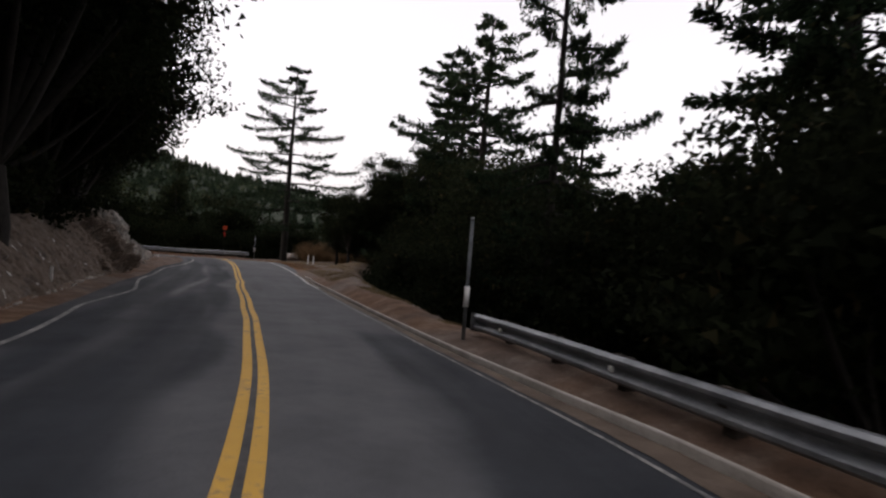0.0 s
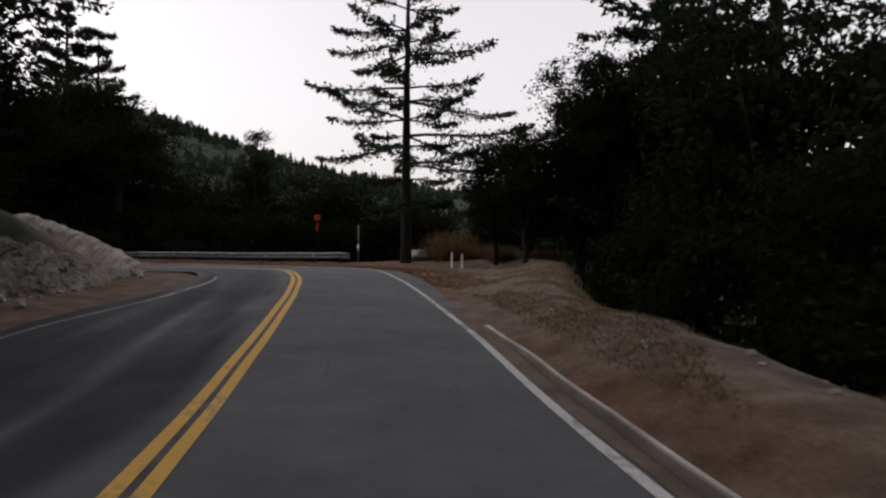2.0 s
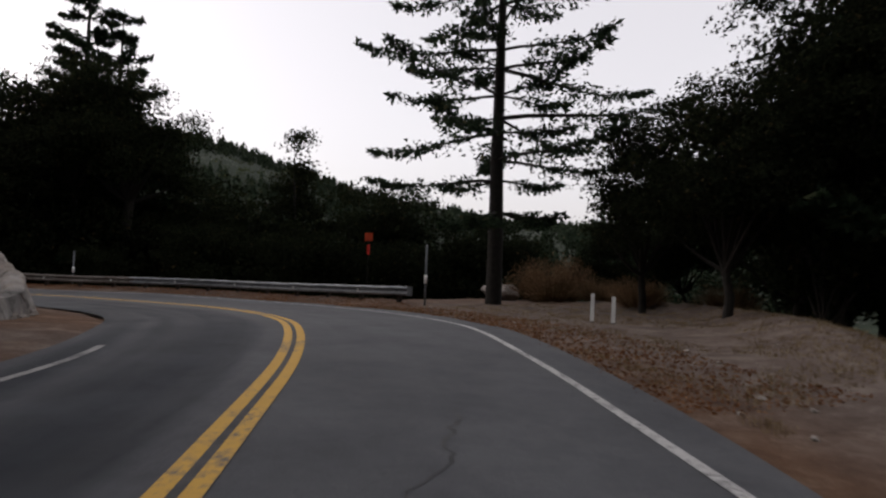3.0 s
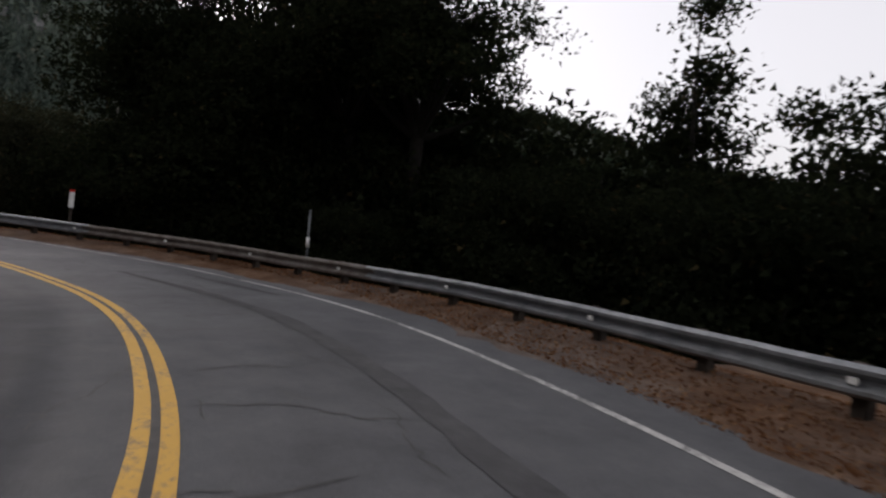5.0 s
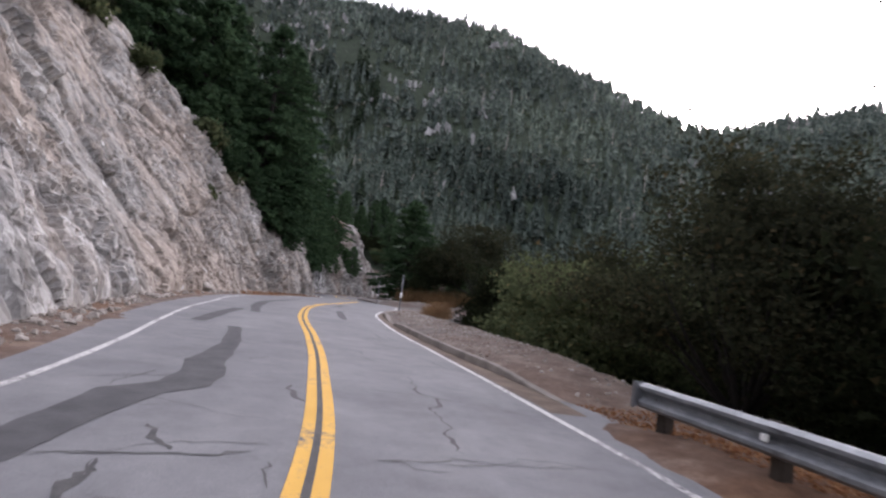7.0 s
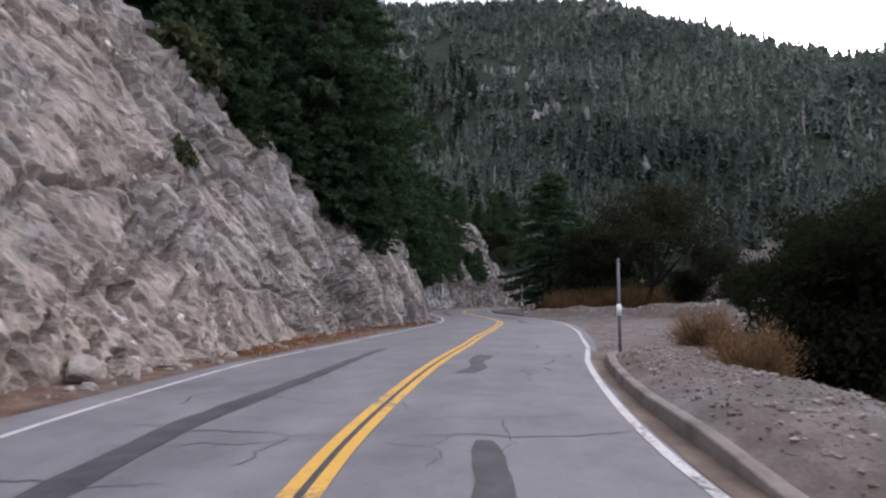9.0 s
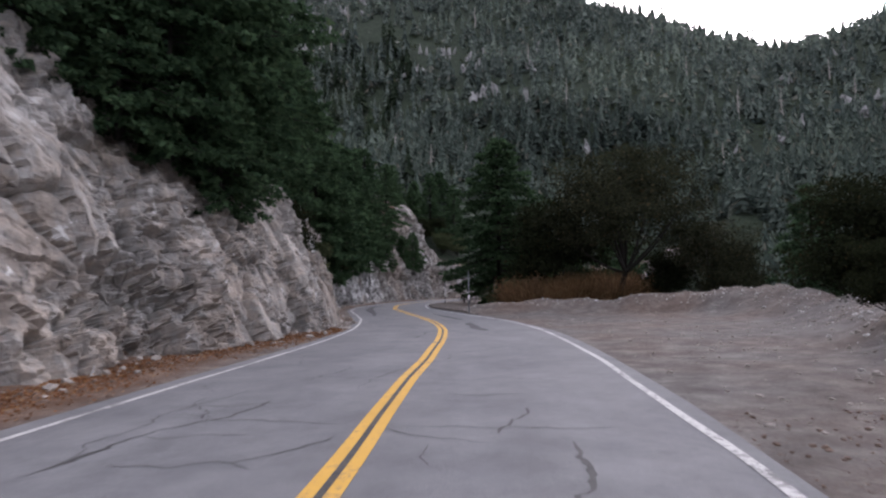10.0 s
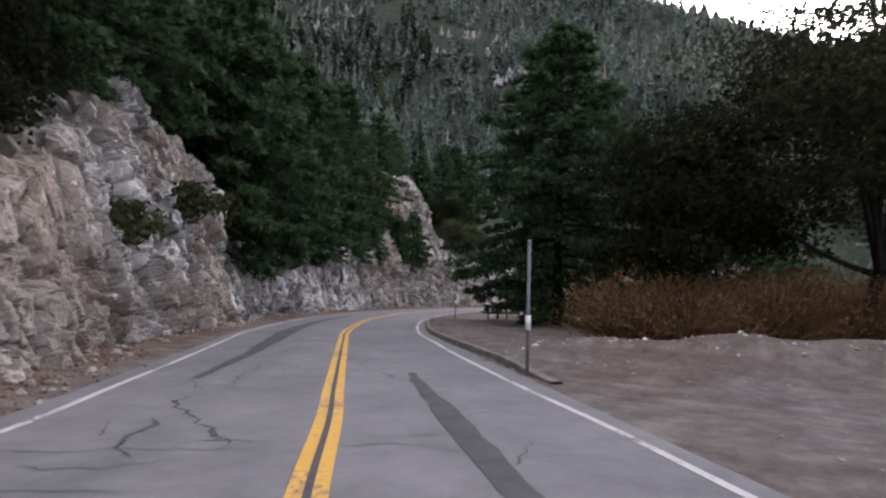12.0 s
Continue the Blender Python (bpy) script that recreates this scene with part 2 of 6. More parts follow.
def ground_z(x, y):
    """The height of the bare ground."""
    x, y = np.asarray(x, float), np.asarray(y, float)
    shape = x.shape
    x, y = x.ravel(), y.ravel()
    s, d = to_road(x, y)
    sc = np.clip(s, S0, S1)
    zr = road_z(sc)
    p = np.stack([x, y, 0 * x], -1)
    coarse, fine = fbm(p / 9.0, 4, 3), fbm(p / 1.3, 3, 9)
    # up the hillside on the inner side
    bank, cut = table(sc, BANK), table(sc, CUT)
    up = -d - bank
    run = table(sc, LEAN) * cut + 0.4
    left = zr - 0.07 + np.where(up < 0.7, 0.06 * np.clip(up + 1.2, 0, 9), 0.0)
    left = left + np.clip((up - 0.7) / run, 0, 1) * cut + 0.62 * np.clip(up - 0.7 - run - 3.2 * smooth(24, 28, sc) * (1 - smooth(44, 50, sc)), 0, 70) + 1.2 * coarse * smooth(2, 9, up)
    # down the slope on the outer side
    edge, berm = table(sc, SHOULDER), table(sc, BERM)
    out = d - edge
    wide = 1.0 + 0.9 * berm
    kerb_gap = d - np.interp(sc, *np.array(KERB_EARLY).T)
    right = zr - 0.08 + berm * np.where(sc < 34, smooth(0.2, 0.9, kerb_gap), 1.0) * np.exp(-((out + wide * 0.4) / wide) ** 2) - np.where(out > 0, 0.62 * np.clip(out - 0.3, 0, 45), 0) + 1.2 * coarse * smooth(2, 9, out)
    for rows, rise, gap in ((KERB_EARLY, 0.1, 0.25), (KERB_A, 0.17, 0), (KERB_B, 0.17, 0)):
        span = smooth(rows[0][0], rows[0][0] + 2, s) * (1 - smooth(rows[-1][0] - 2, rows[-1][0], s))
        right = right + rise * span * smooth(-0.05, 0.4, d - gap - table(sc, rows))
    for rows, heap in ((RAIL_NEAR, 0.1), (RAIL_BEND, 0.2)):
        span = smooth(rows[0][0] - 1, rows[0][0] + 1, s) * (1 - smooth(rows[-1][0] - 1, rows[-1][0] + 1, s))
        right = right + heap * span * np.exp(-((d - table(sc, rows) - 0.3) / 0.75) ** 2)
    near_bank = np.flatnonzero((s > 98) & (s < 150) & (d > 2) & (d < 25))
    if len(near_bank):
        t = np.linspace(0, len(TURNOUT_BANK) - 1, 90)
        rows = np.array(TURNOUT_BANK)
        bs, bd, bh = (np.interp(t, np.arange(len(rows)), rows[:, k]) for k in range(3))
        crest_at = on_road(bs, bd)[:, :2]
        gap = np.hypot(x[near_bank, None] - crest_at[:, 0], y[near_bank, None] - crest_at[:, 1])
        k = gap.argmin(1)
        right[near_bank] += bh[k] * np.exp(-(gap[np.arange(len(k)), k] / (0.9 + 0.55 * bh[k])) ** 2) * (1 + 0.35 * fine[near_bank])
    flat = np.where(d < 0, left, right) + 0.07 * fine * smooth(3.6, 4.6, np.abs(d))
    flat = np.where(np.abs(d) < 3.0, zr - 0.12, flat)
    # the mountains round about
    r = np.hypot(x - MIDDLE[0], y - MIDDLE[1])
    heading = np.degrees(np.arctan2(-(x - MIDDLE[0]), y - MIDDLE[1]))
    crest = np.tan(np.radians(np.interp(heading, *np.array(SKYLINE, float).T)))
    far = 440.0 + 60 * vnoise(np.stack([heading / 25, 0 * x, 0 * x], -1), 5)
    rough = fbm(p / 70.0, 5, 21)
    mount = np.where(r < far, crest * far * smooth(60, 1.08 * far, r) ** 1.15, crest * far - 0.25 * (r - far))
    mount = mount - 16 * (1 - smooth(70, 200, r)) + rough * 16 * smooth(80, 260, r) * (0.25 + 0.75 * smooth(0, 0.35, crest)) * np.where(r < far, 1 - 0.75 * smooth(0.6, 1.0, r / far), 0.25)
    mount = np.maximum(mount, -60.0)
    near = np.where(d < 0, flat, np.maximum(flat, mount))
    blend = smooth(25, 75, np.abs(d))
    z = near * (1 - blend) + np.where(d < 0, np.maximum(mount, 0.5 * (mount + np.minimum(flat, 60))), mount) * blend
    return z.reshape(shape)


def spread(a, b, step, reach):
    out = [np.arange(a, b, step)]
    grow, x, low = step, b, []
    while x < reach:
        low.append(x)
        grow *= 1.1
        x += grow
    high = np.array(low)
    grow, x, low = step, a - step, []
    while x > -reach:
        low.append(x)
        grow *= 1.1
        x -= grow
    return np.concatenate([np.array(low)[::-1], out[0], high])


gx, gy = spread(-128, 12, 0.5, 2400), spread(-10, 66, 0.5, 2400)
GX, GY = np.meshgrid(gx, gy, indexing="ij")
GZ = ground_z(GX, GY)


def sheet_z(x, y):
    """The height of the ground sheet itself."""
    x, y = np.asarray(x, float), np.asarray(y, float)
    i = np.clip(np.searchsorted(gx, x) - 1, 0, len(gx) - 2)
    k = np.clip(np.searchsorted(gy, y) - 1, 0, len(gy) - 2)
    u, v = (x - gx[i]) / (gx[i + 1] - gx[i]), (y - gy[k]) / (gy[k + 1] - gy[k])
    return (GZ[i, k] * (1 - u) + GZ[i + 1, k] * u) * (1 - v) + (GZ[i, k + 1] * (1 - u) + GZ[i + 1, k + 1] * u) * v


def height(x, y):
    return float(sheet_z(np.array([x]), np.array([y]))[0])

# ------------------------------------------------------------------ materials


def material(name, roughness=0.9, metallic=0.0, specular=0.3):
    m = bpy.data.materials.new(name)
    m.use_nodes = True
    b = m.node_tree.nodes["Principled BSDF"]
    b.inputs["Roughness"].default_value = roughness
    b.inputs["Metallic"].default_value = metallic
    b.inputs["Specular IOR Level"].default_value = specular
    return m, m.node_tree, b


def node(tree, kind, **inputs):
    n = tree.nodes.new(kind)
    for key, value in inputs.items():
        n.inputs[key.replace("_", " ")].default_value = value
    return n


def noise_node(tree, scale, detail=6.0, rough=0.6, coords=None, distortion=0.0):
    n = node(tree, "ShaderNodeTexNoise", Scale=scale, Detail=detail, Roughness=rough, Distortion=distortion)
    tree.links.new(coords or world_coords(tree), n.inputs["Vector"])
    return n.outputs[0]


def world_coords(tree):
    for n in tree.nodes:
        if n.bl_idname == "ShaderNodeNewGeometry":
            return n.outputs["Position"]
    return tree.nodes.new("ShaderNodeNewGeometry").outputs["Position"]


def ramp(tree, value, stops):
    n = tree.nodes.new("ShaderNodeValToRGB")
    tree.links.new(value, n.inputs[0])
    e = n.color_ramp.elements
    while len(e) < len(stops):
        e.new(0.5)
    for k, (at, c) in zip(e, stops):
        k.position = at
        k.color = (*c, 1) if len(c) == 3 else c
    return n.outputs[0]


def grey(tree, value, low, high):
    return ramp(tree, value, [(low, (0, 0, 0)), (high, (1, 1, 1))])


def mixed(tree, factor, a, b, mode="MIX"):
    n = tree.nodes.new("ShaderNodeMix")
    n.data_type, n.blend_type = "RGBA", mode
    for value, socket in ((factor, n.inputs["Factor"]), (a, n.inputs[6]), (b, n.inputs[7])):
        if isinstance(value, (int, float)):
            socket.default_value = value
        elif isinstance(value, tuple):
            socket.default_value = (*value, 1)
        else:
            tree.links.new(value, socket)
    return n.outputs[2]


def attribute(tree, name):
    n = tree.nodes.new("ShaderNodeAttribute")
    n.attribute_name = name
    return n.outputs["Fac"]


def bump(tree, bsdf, value, strength, distance):
    n = node(tree, "ShaderNodeBump", Strength=strength, Distance=distance)
    tree.links.new(value, n.inputs["Height"])
    tree.links.new(n.outputs[0], bsdf.inputs["Normal"])


def paint(tree, bsdf, colour):
    tree.links.new(colour, bsdf.inputs["Base Color"])


def asphalt_material():
    m, t, b = material("asphalt", 0.8, 0, 0.2)
    old = attribute(t, "old")
    fine = noise_node(t, 90, 3, 0.7)
    blotch = noise_node(t, 0.7, 5, 0.6)
    worn = ramp(t, blotch, [(0.3, (0.12, 0.12, 0.126)), (0.7, (0.172, 0.172, 0.176))])
    fresh = ramp(t, blotch, [(0.3, (0.015, 0.018, 0.023)), (0.75, (0.034, 0.038, 0.045))])
    colour = mixed(t, old, fresh, worn)
    colour = mixed(t, 0.55, colour, ramp(t, fine, [(0.3, (0.55, 0.55, 0.55)), (0.7, (1.35, 1.35, 1.35))]), "MULTIPLY")
    colour = mixed(t, 0.6, colour, ramp(t, noise_node(t, 2.6, 6, 0.7), [(0.3, (0.78,) * 3), (0.5, (1.0,) * 3), (0.72, (1.2,) * 3)]), "MULTIPLY")
    streak = t.nodes.new("ShaderNodeUVMap")
    scaled = node(t, "ShaderNodeMapping")
    scaled.inputs["Scale"].default_value = (0.09, 1.7, 1)
    t.links.new(streak.outputs[0], scaled.inputs["Vector"])
    bands = noise_node(t, 1.0, 3, 0.5, scaled.outputs[0])
    colour = mixed(t, 0.5, colour, ramp(t, bands, [(0.3, (0.72, 0.72, 0.73)), (0.7, (1.25, 1.25, 1.24))]), "MULTIPLY")
    paint(t, b, colour)
    t.links.new(ramp(t, bands, [(0.35, (0.72,) * 3), (0.65, (0.92,) * 3)]), b.inputs["Roughness"])
    bump(t, b, fine, 0.5, 0.006)
    return m


def plain(name, low, high, scale, rough=0.85, relief=0.004, metallic=0.0, specular=0.3, relief_scale=None):
    """A surface between two colours, in coarse blotches and fine grain."""
    m, t, b = material(name, rough, metallic, specular)
    big, small = noise_node(t, scale, 5), noise_node(t, relief_scale or scale * 9, 4, 0.7)
    colour = ramp(t, big, [(0.3, low), (0.7, high)])
    colour = mixed(t, 0.5, colour, ramp(t, small, [(0.3, (0.65,) * 3), (0.7, (1.3,) * 3)]), "MULTIPLY")
    paint(t, b, colour)
    if relief:
        bump(t, b, small, 0.6, relief)
    return m


def line_material(name, colour, wear):
    m, t, b = material(name, 0.75, 0, 0.3)
    n1, n2 = noise_node(t, 14, 6, 0.75), noise_node(t, 1.1, 3)
    worn = mixed(t, 0.45, n1, n2)
    base = ramp(t, n2, [(0.3, tuple(c * 0.8 for c in colour)), (0.7, colour)])
    paint(t, b, mixed(t, grey(t, worn, 1 - wear - 0.06, 1 - wear + 0.06), base, (0.1, 0.1, 0.1)))
    bump(t, b, n1, 0.3, 0.003)
    return m


def ground_material():
    m, t, b = material("dirt_and_litter", 0.95, 0, 0.15)
    big, mid, small = noise_node(t, 0.16, 5), noise_node(t, 1.6, 6, 0.7), noise_node(t, 22, 5, 0.75)
    rusty = ramp(t, mid, [(0.25, (0.055, 0.028, 0.016)), (0.5, (0.12, 0.066, 0.039)), (0.75, (0.21, 0.14, 0.094))])
    pale = ramp(t, mid, [(0.25, (0.062, 0.055, 0.05)), (0.5, (0.125, 0.113, 0.105)), (0.75, (0.215, 0.2, 0.188))])
    hill = ramp(t, mid, [(0.3, (0.012, 0.018, 0.011)), (0.6, (0.026, 0.034, 0.022)), (0.85, (0.055, 0.056, 0.042))])
    crag = ramp(t, noise_node(t, 0.13, 8, 0.8), [(0.6, (0, 0, 0)), (0.69, (1, 1, 1))])
    hill = mixed(t, crag, hill, ramp(t, mid, [(0.3, (0.14, 0.13, 0.125)), (0.7, (0.33, 0.31, 0.29))]))
    colour = mixed(t, attribute(t, "pale"), rusty, pale)
    colour = mixed(t, grey(t, big, 0.42, 0.62), colour, mixed(t, 0.6, rusty, pale))
    hill = mixed(t, 0.85, hill, ramp(t, noise_node(t, 0.42, 6, 0.8), [(0.35, (0.35, 0.38, 0.4)), (0.5, (0.95, 1.0, 0.95)), (0.65, (1.7, 1.75, 1.6))]), "MULTIPLY")
    colour = mixed(t, attribute(t, "wild"), colour, hill)
    colour = mixed(t, 0.55, colour, ramp(t, small, [(0.3, (0.5,) * 3), (0.7, (1.4,) * 3)]), "MULTIPLY")
    paint(t, b, colour)
    bump(t, b, mixed(t, 0.5, mid, small), 0.8, 0.06)
    return m


def rock_material():
    m, t, b = material("cut_rock", 0.93, 0, 0.2)
    wide, big, mid, small = noise_node(t, 0.14, 4), noise_node(t, 0.55, 6, 0.65, None, 0.2), noise_node(t, 3.0, 6, 0.7), noise_node(t, 17, 5, 0.7)
    # fractured beds, leaning and stretched along one way
    bent = node(t, "ShaderNodeVectorMath")
    bent.operation = "MULTIPLY_ADD"
    swirl = node(t, "ShaderNodeTexNoise", Scale=0.9, Detail=2.5)
    t.links.new(world_coords(t), swirl.inputs["Vector"])
    t.links.new(swirl.outputs["Color"], bent.inputs[0])
    bent.inputs[1].default_value = (0.75, 0.75, 0.75)
    t.links.new(world_coords(t), bent.inputs[2])
    turned = node(t, "ShaderNodeMapping")
    turned.inputs["Rotation"].default_value = (0.5, 0.35, 0.4)
    turned.inputs["Scale"].default_value = (1.0, 1.0, 0.6)
    t.links.new(bent.outputs[0], turned.inputs["Vector"])

    def cells(scale, feature="F1"):
        v = node(t, "ShaderNodeTexVoronoi", Scale=scale)
        v.feature = feature
        t.links.new(turned.outputs[0], v.inputs["Vector"])
        return v

    slabs, coarse, fine = cells(0.62), cells(1.5), cells(4.0)
    gap = cells(1.5, "DISTANCE_TO_EDGE").outputs["Distance"]
    gap_slab = cells(0.62, "DISTANCE_TO_EDGE").outputs["Distance"]
    gap_fine = cells(4.0, "DISTANCE_TO_EDGE").outputs["Distance"]
    stone = ramp(t, big, [(0.25, (0.11, 0.106, 0.102)), (0.42, (0.21, 0.2, 0.188)), (0.55, (0.285, 0.272, 0.255)), (0.68, (0.37, 0.357, 0.34)), (0.85, (0.5, 0.488, 0.47))])
    earth = ramp(t, mid, [(0.3, (0.135, 0.107, 0.086)), (0.5, (0.25, 0.21, 0.178)), (0.72, (0.38, 0.335, 0.29))])
    soil = ramp(t, mid, [(0.3, (0.045, 0.03, 0.022)), (0.55, (0.1, 0.073, 0.055)), (0.8, (0.19, 0.15, 0.12))])
    # pale broken slabs: each facet its own grey
    facet = mixed(t, 0.35, mixed(t, 0.3, coarse.outputs["Color"], fine.outputs["Color"]), big)
    blue = ramp(t, facet, [(0.3, (0.09, 0.088, 0.087)), (0.42, (0.22, 0.217, 0.212)), (0.52, (0.36, 0.355, 0.348)), (0.66, (0.6, 0.595, 0.588))])
    colour = mixed(t, grey(t, mixed(t, 0.5, wide, mid), 0.45, 0.57), stone, earth)
    colour = mixed(t, attribute(t, "earth"), colour, earth)
    streaked = node(t, "ShaderNodeMapping")
    streaked.inputs["Rotation"].default_value = (0.5, -0.45, 0.5)
    streaked.inputs["Scale"].default_value = (0.35, 0.35, 2.2)
    t.links.new(bent.outputs[0], streaked.inputs["Vector"])
    veins = noise_node(t, 1.5, 6, 0.72, streaked.outputs[0])
    colour = mixed(t, 0.5, colour, ramp(t, veins, [(0.3, (0.62, 0.6, 0.58)), (0.5, (1.0, 1.0, 1.0)), (0.7, (1.35, 1.35, 1.36))]), "MULTIPLY")
    colour = mixed(t, 0.25, colour, ramp(t, slabs.outputs["Color"], [(0.2, (0.6,) * 3), (0.8, (1.3,) * 3)]), "MULTIPLY")
    colour = mixed(t, 0.3, colour, ramp(t, coarse.outputs["Color"], [(0.2, (0.6,) * 3), (0.8, (1.3,) * 3)]), "MULTIPLY")
    colour = mixed(t, attribute(t, "grey"), colour, blue)
    colour = mixed(t, attribute(t, "soil"), colour, soil)
    colour = mixed(t, 0.3, colour, ramp(t, fine.outputs["Color"], [(0.2, (0.6,) * 3), (0.8, (1.3,) * 3)]), "MULTIPLY")
    dark = noise_node(t, 1.1, 6, 0.65, None, 0.4)
    # shade inside the cracks, painted dark along the cell borders
    crevice_shade = mixed(t, 1.0, grey(t, dark, 0.5, 0.62), ramp(t, gap, [(0.0, (1, 1, 1)), (0.05, (0, 0, 0))]), "MULTIPLY")
    colour = mixed(t, crevice_shade, colour, (0.05, 0.045, 0.042))
    colour = mixed(t, grey(t, dark, 0.6, 0.72), colour, (0.12, 0.105, 0.095))
    grain = node(t, "ShaderNodeMapping")
    grain.inputs["Rotation"].default_value = (0.5, -0.62, 0.5)
    grain.inputs["Scale"].default_value = (0.8, 0.8, 4.2)
    t.links.new(bent.outputs[0], grain.inputs["Vector"])
    fissure_shade, chips = noise_node(t, 1.25, 5, 0.62, grain.outputs[0]), noise_node(t, 2.6, 4, 0.6, turned.outputs[0])
    # dark streaks painted for the shade in narrow fissures
    colour = mixed(t, grey(t, fissure_shade, 0.66, 0.7), colour, (0.07, 0.06, 0.054))
    colour = mixed(t, grey(t, chips, 0.655, 0.69), colour, (0.5, 0.485, 0.465))
    colour = mixed(t, 0.35, colour, ramp(t, small, [(0.3, (0.65,) * 3), (0.7, (1.3,) * 3)]), "MULTIPLY")
    paint(t, b, colour)
    heights = mixed(t, 0.5, mixed(t, 0.5, coarse.outputs["Color"], ramp(t, gap, [(0, (0, 0, 0)), (0.1, (1, 1, 1))])),
                    mixed(t, 0.5, slabs.outputs["Color"], ramp(t, gap_slab, [(0, (0, 0, 0)), (0.1, (1, 1, 1))])))
    heights = mixed(t, 0.26, heights, mixed(t, 0.5, fine.outputs["Color"], ramp(t, gap_fine, [(0, (0, 0, 0)), (0.12, (1, 1, 1))])))
    heights = mixed(t, 0.5, heights, mixed(t, 0.5, mid, small))
    bump(t, b, heights, 0.75, 0.15)
    return m


def leaf_material(name, dark, light, dry, share):
    m, t, b = material(name, 0.9, 0, 0.02)
    g = t.nodes.new("ShaderNodeNewGeometry")
    colour = ramp(t, g.outputs["Random Per Island"], [(0.0, dark), (0.75, light), (1.0 - share, light), (1.0, dry)])
    o = t.nodes.new("ShaderNodeObjectInfo")
    colour = mixed(t, 0.6, colour, ramp(t, o.outputs["Random"], [(0.0, (0.75, 0.78, 0.7)), (1.0, (1.25, 1.2, 1.15))]), "MULTIPLY")
    colour = mixed(t, 0.5, colour, ramp(t, noise_node(t, 0.45, 3), [(0.3, (0.6, 0.62, 0.6)), (0.7, (1.4, 1.38, 1.3))]), "MULTIPLY")
    colour = mixed(t, 0.7, colour, ramp(t, noise_node(t, 0.018, 4, 0.6), [(0.36, (0.6, 0.62, 0.64)), (0.5, (1.0, 1.0, 1.0)), (0.62, (1.4, 1.38, 1.28))]), "MULTIPLY")
    paint(t, b, colour)
    thin = t.nodes.new("ShaderNodeBsdfTranslucent")
    t.links.new(colour, thin.inputs["Color"])
    both = node(t, "ShaderNodeMixShader", Fac=0.38)
    t.links.new(b.outputs[0], both.inputs[1])
    t.links.new(thin.outputs[0], both.inputs[2])
    t.links.new(both.outputs[0], t.nodes["Material Output"].inputs["Surface"])
    return m


ASPHALT = asphalt_material()
PATCH = plain("fresh_tar_patch", (0.035, 0.035, 0.038), (0.065, 0.065, 0.068), 3, 0.8, 0.006, relief_scale=60)
TAR = plain("crack_tar", (0.03, 0.03, 0.032), (0.07, 0.068, 0.066), 5, 0.75, 0.004)
PALE_KERB = plain("pale_kerb", (0.25, 0.225, 0.2), (0.46, 0.425, 0.385), 1.3, 0.9, 0.008, relief_scale=30)
DUST = plain("road_dust", (0.06, 0.043, 0.032), (0.15, 0.112, 0.085), 1.4, 0.95, 0.01, relief_scale=26)
DIKE = plain("asphalt_dike", (0.1, 0.086, 0.076), (0.21, 0.185, 0.165), 2, 0.92, 0.012, relief_scale=30)
YELLOW = line_material("yellow_paint", (0.6, 0.345, 0.06), 0.42)
WHITE = line_material("white_paint", (0.5, 0.49, 0.475), 0.46)
FAINT = line_material("faint_white_paint", (0.36, 0.35, 0.33), 0.53)
GROUND = ground_material()
ROCK = rock_material()
STEEL = plain("galvanised_steel", (0.14, 0.15, 0.162), (0.28, 0.29, 0.3), 2.5, 0.5, 0.002, 0.75, 0.5)
RUST = plain("weathered_steel", (0.1, 0.08, 0.066), (0.21, 0.19, 0.175), 3, 0.8, 0.003, 0.3)
TIMBER = plain("weathered_timber", (0.025, 0.02, 0.016), (0.065, 0.052, 0.042), 4, 0.9, 0.006)
POLE_GREY = plain("grey_pole_paint", (0.09, 0.1, 0.11), (0.17, 0.18, 0.19), 5, 0.6, 0.001)
REFLECT = plain("white_sheeting", (0.62, 0.62, 0.6), (0.78, 0.78, 0.76), 6, 0.45, 0.0)
RED = plain("red_sheeting", (0.45, 0.02, 0.015), (0.6, 0.04, 0.02), 6, 0.5, 0.0)
ORANGE = plain("orange_plastic", (0.33, 0.035, 0.01), (0.48, 0.06, 0.015), 6, 0.5, 0.0)
BARK = plain("bark", (0.008, 0.007, 0.006), (0.022, 0.018, 0.015), 5, 0.95, 0.03)
CRAG = plain("weathered_crag", (0.13, 0.13, 0.128), (0.3, 0.295, 0.285), 0.4, 0.93, 0.05, relief_scale=2.0)
DEAD = plain("bleached_wood", (0.2, 0.18, 0.16), (0.36, 0.34, 0.31), 5, 0.95, 0.01)
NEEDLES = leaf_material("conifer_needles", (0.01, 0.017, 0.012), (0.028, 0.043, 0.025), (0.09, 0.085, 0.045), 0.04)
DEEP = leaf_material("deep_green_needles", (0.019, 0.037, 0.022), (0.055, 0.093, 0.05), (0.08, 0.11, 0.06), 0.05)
# near-black oak leaves: the shade of backlit crowns is put into the colour
SHADED_OAK = leaf_material("oak_leaves", (0.008, 0.0105, 0.0065), (0.018, 0.022, 0.012), (0.055, 0.042, 0.022), 0.04)
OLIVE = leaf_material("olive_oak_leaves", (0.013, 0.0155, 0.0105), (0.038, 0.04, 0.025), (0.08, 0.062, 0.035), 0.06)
SHRUB = leaf_material("chaparral_leaves", (0.026, 0.036, 0.02), (0.066, 0.078, 0.042), (0.12, 0.11, 0.06), 0.06)
STRAW = leaf_material("dry_stems", (0.085, 0.05, 0.029), (0.19, 0.118, 0.067), (0.27, 0.195, 0.125), 0.3)
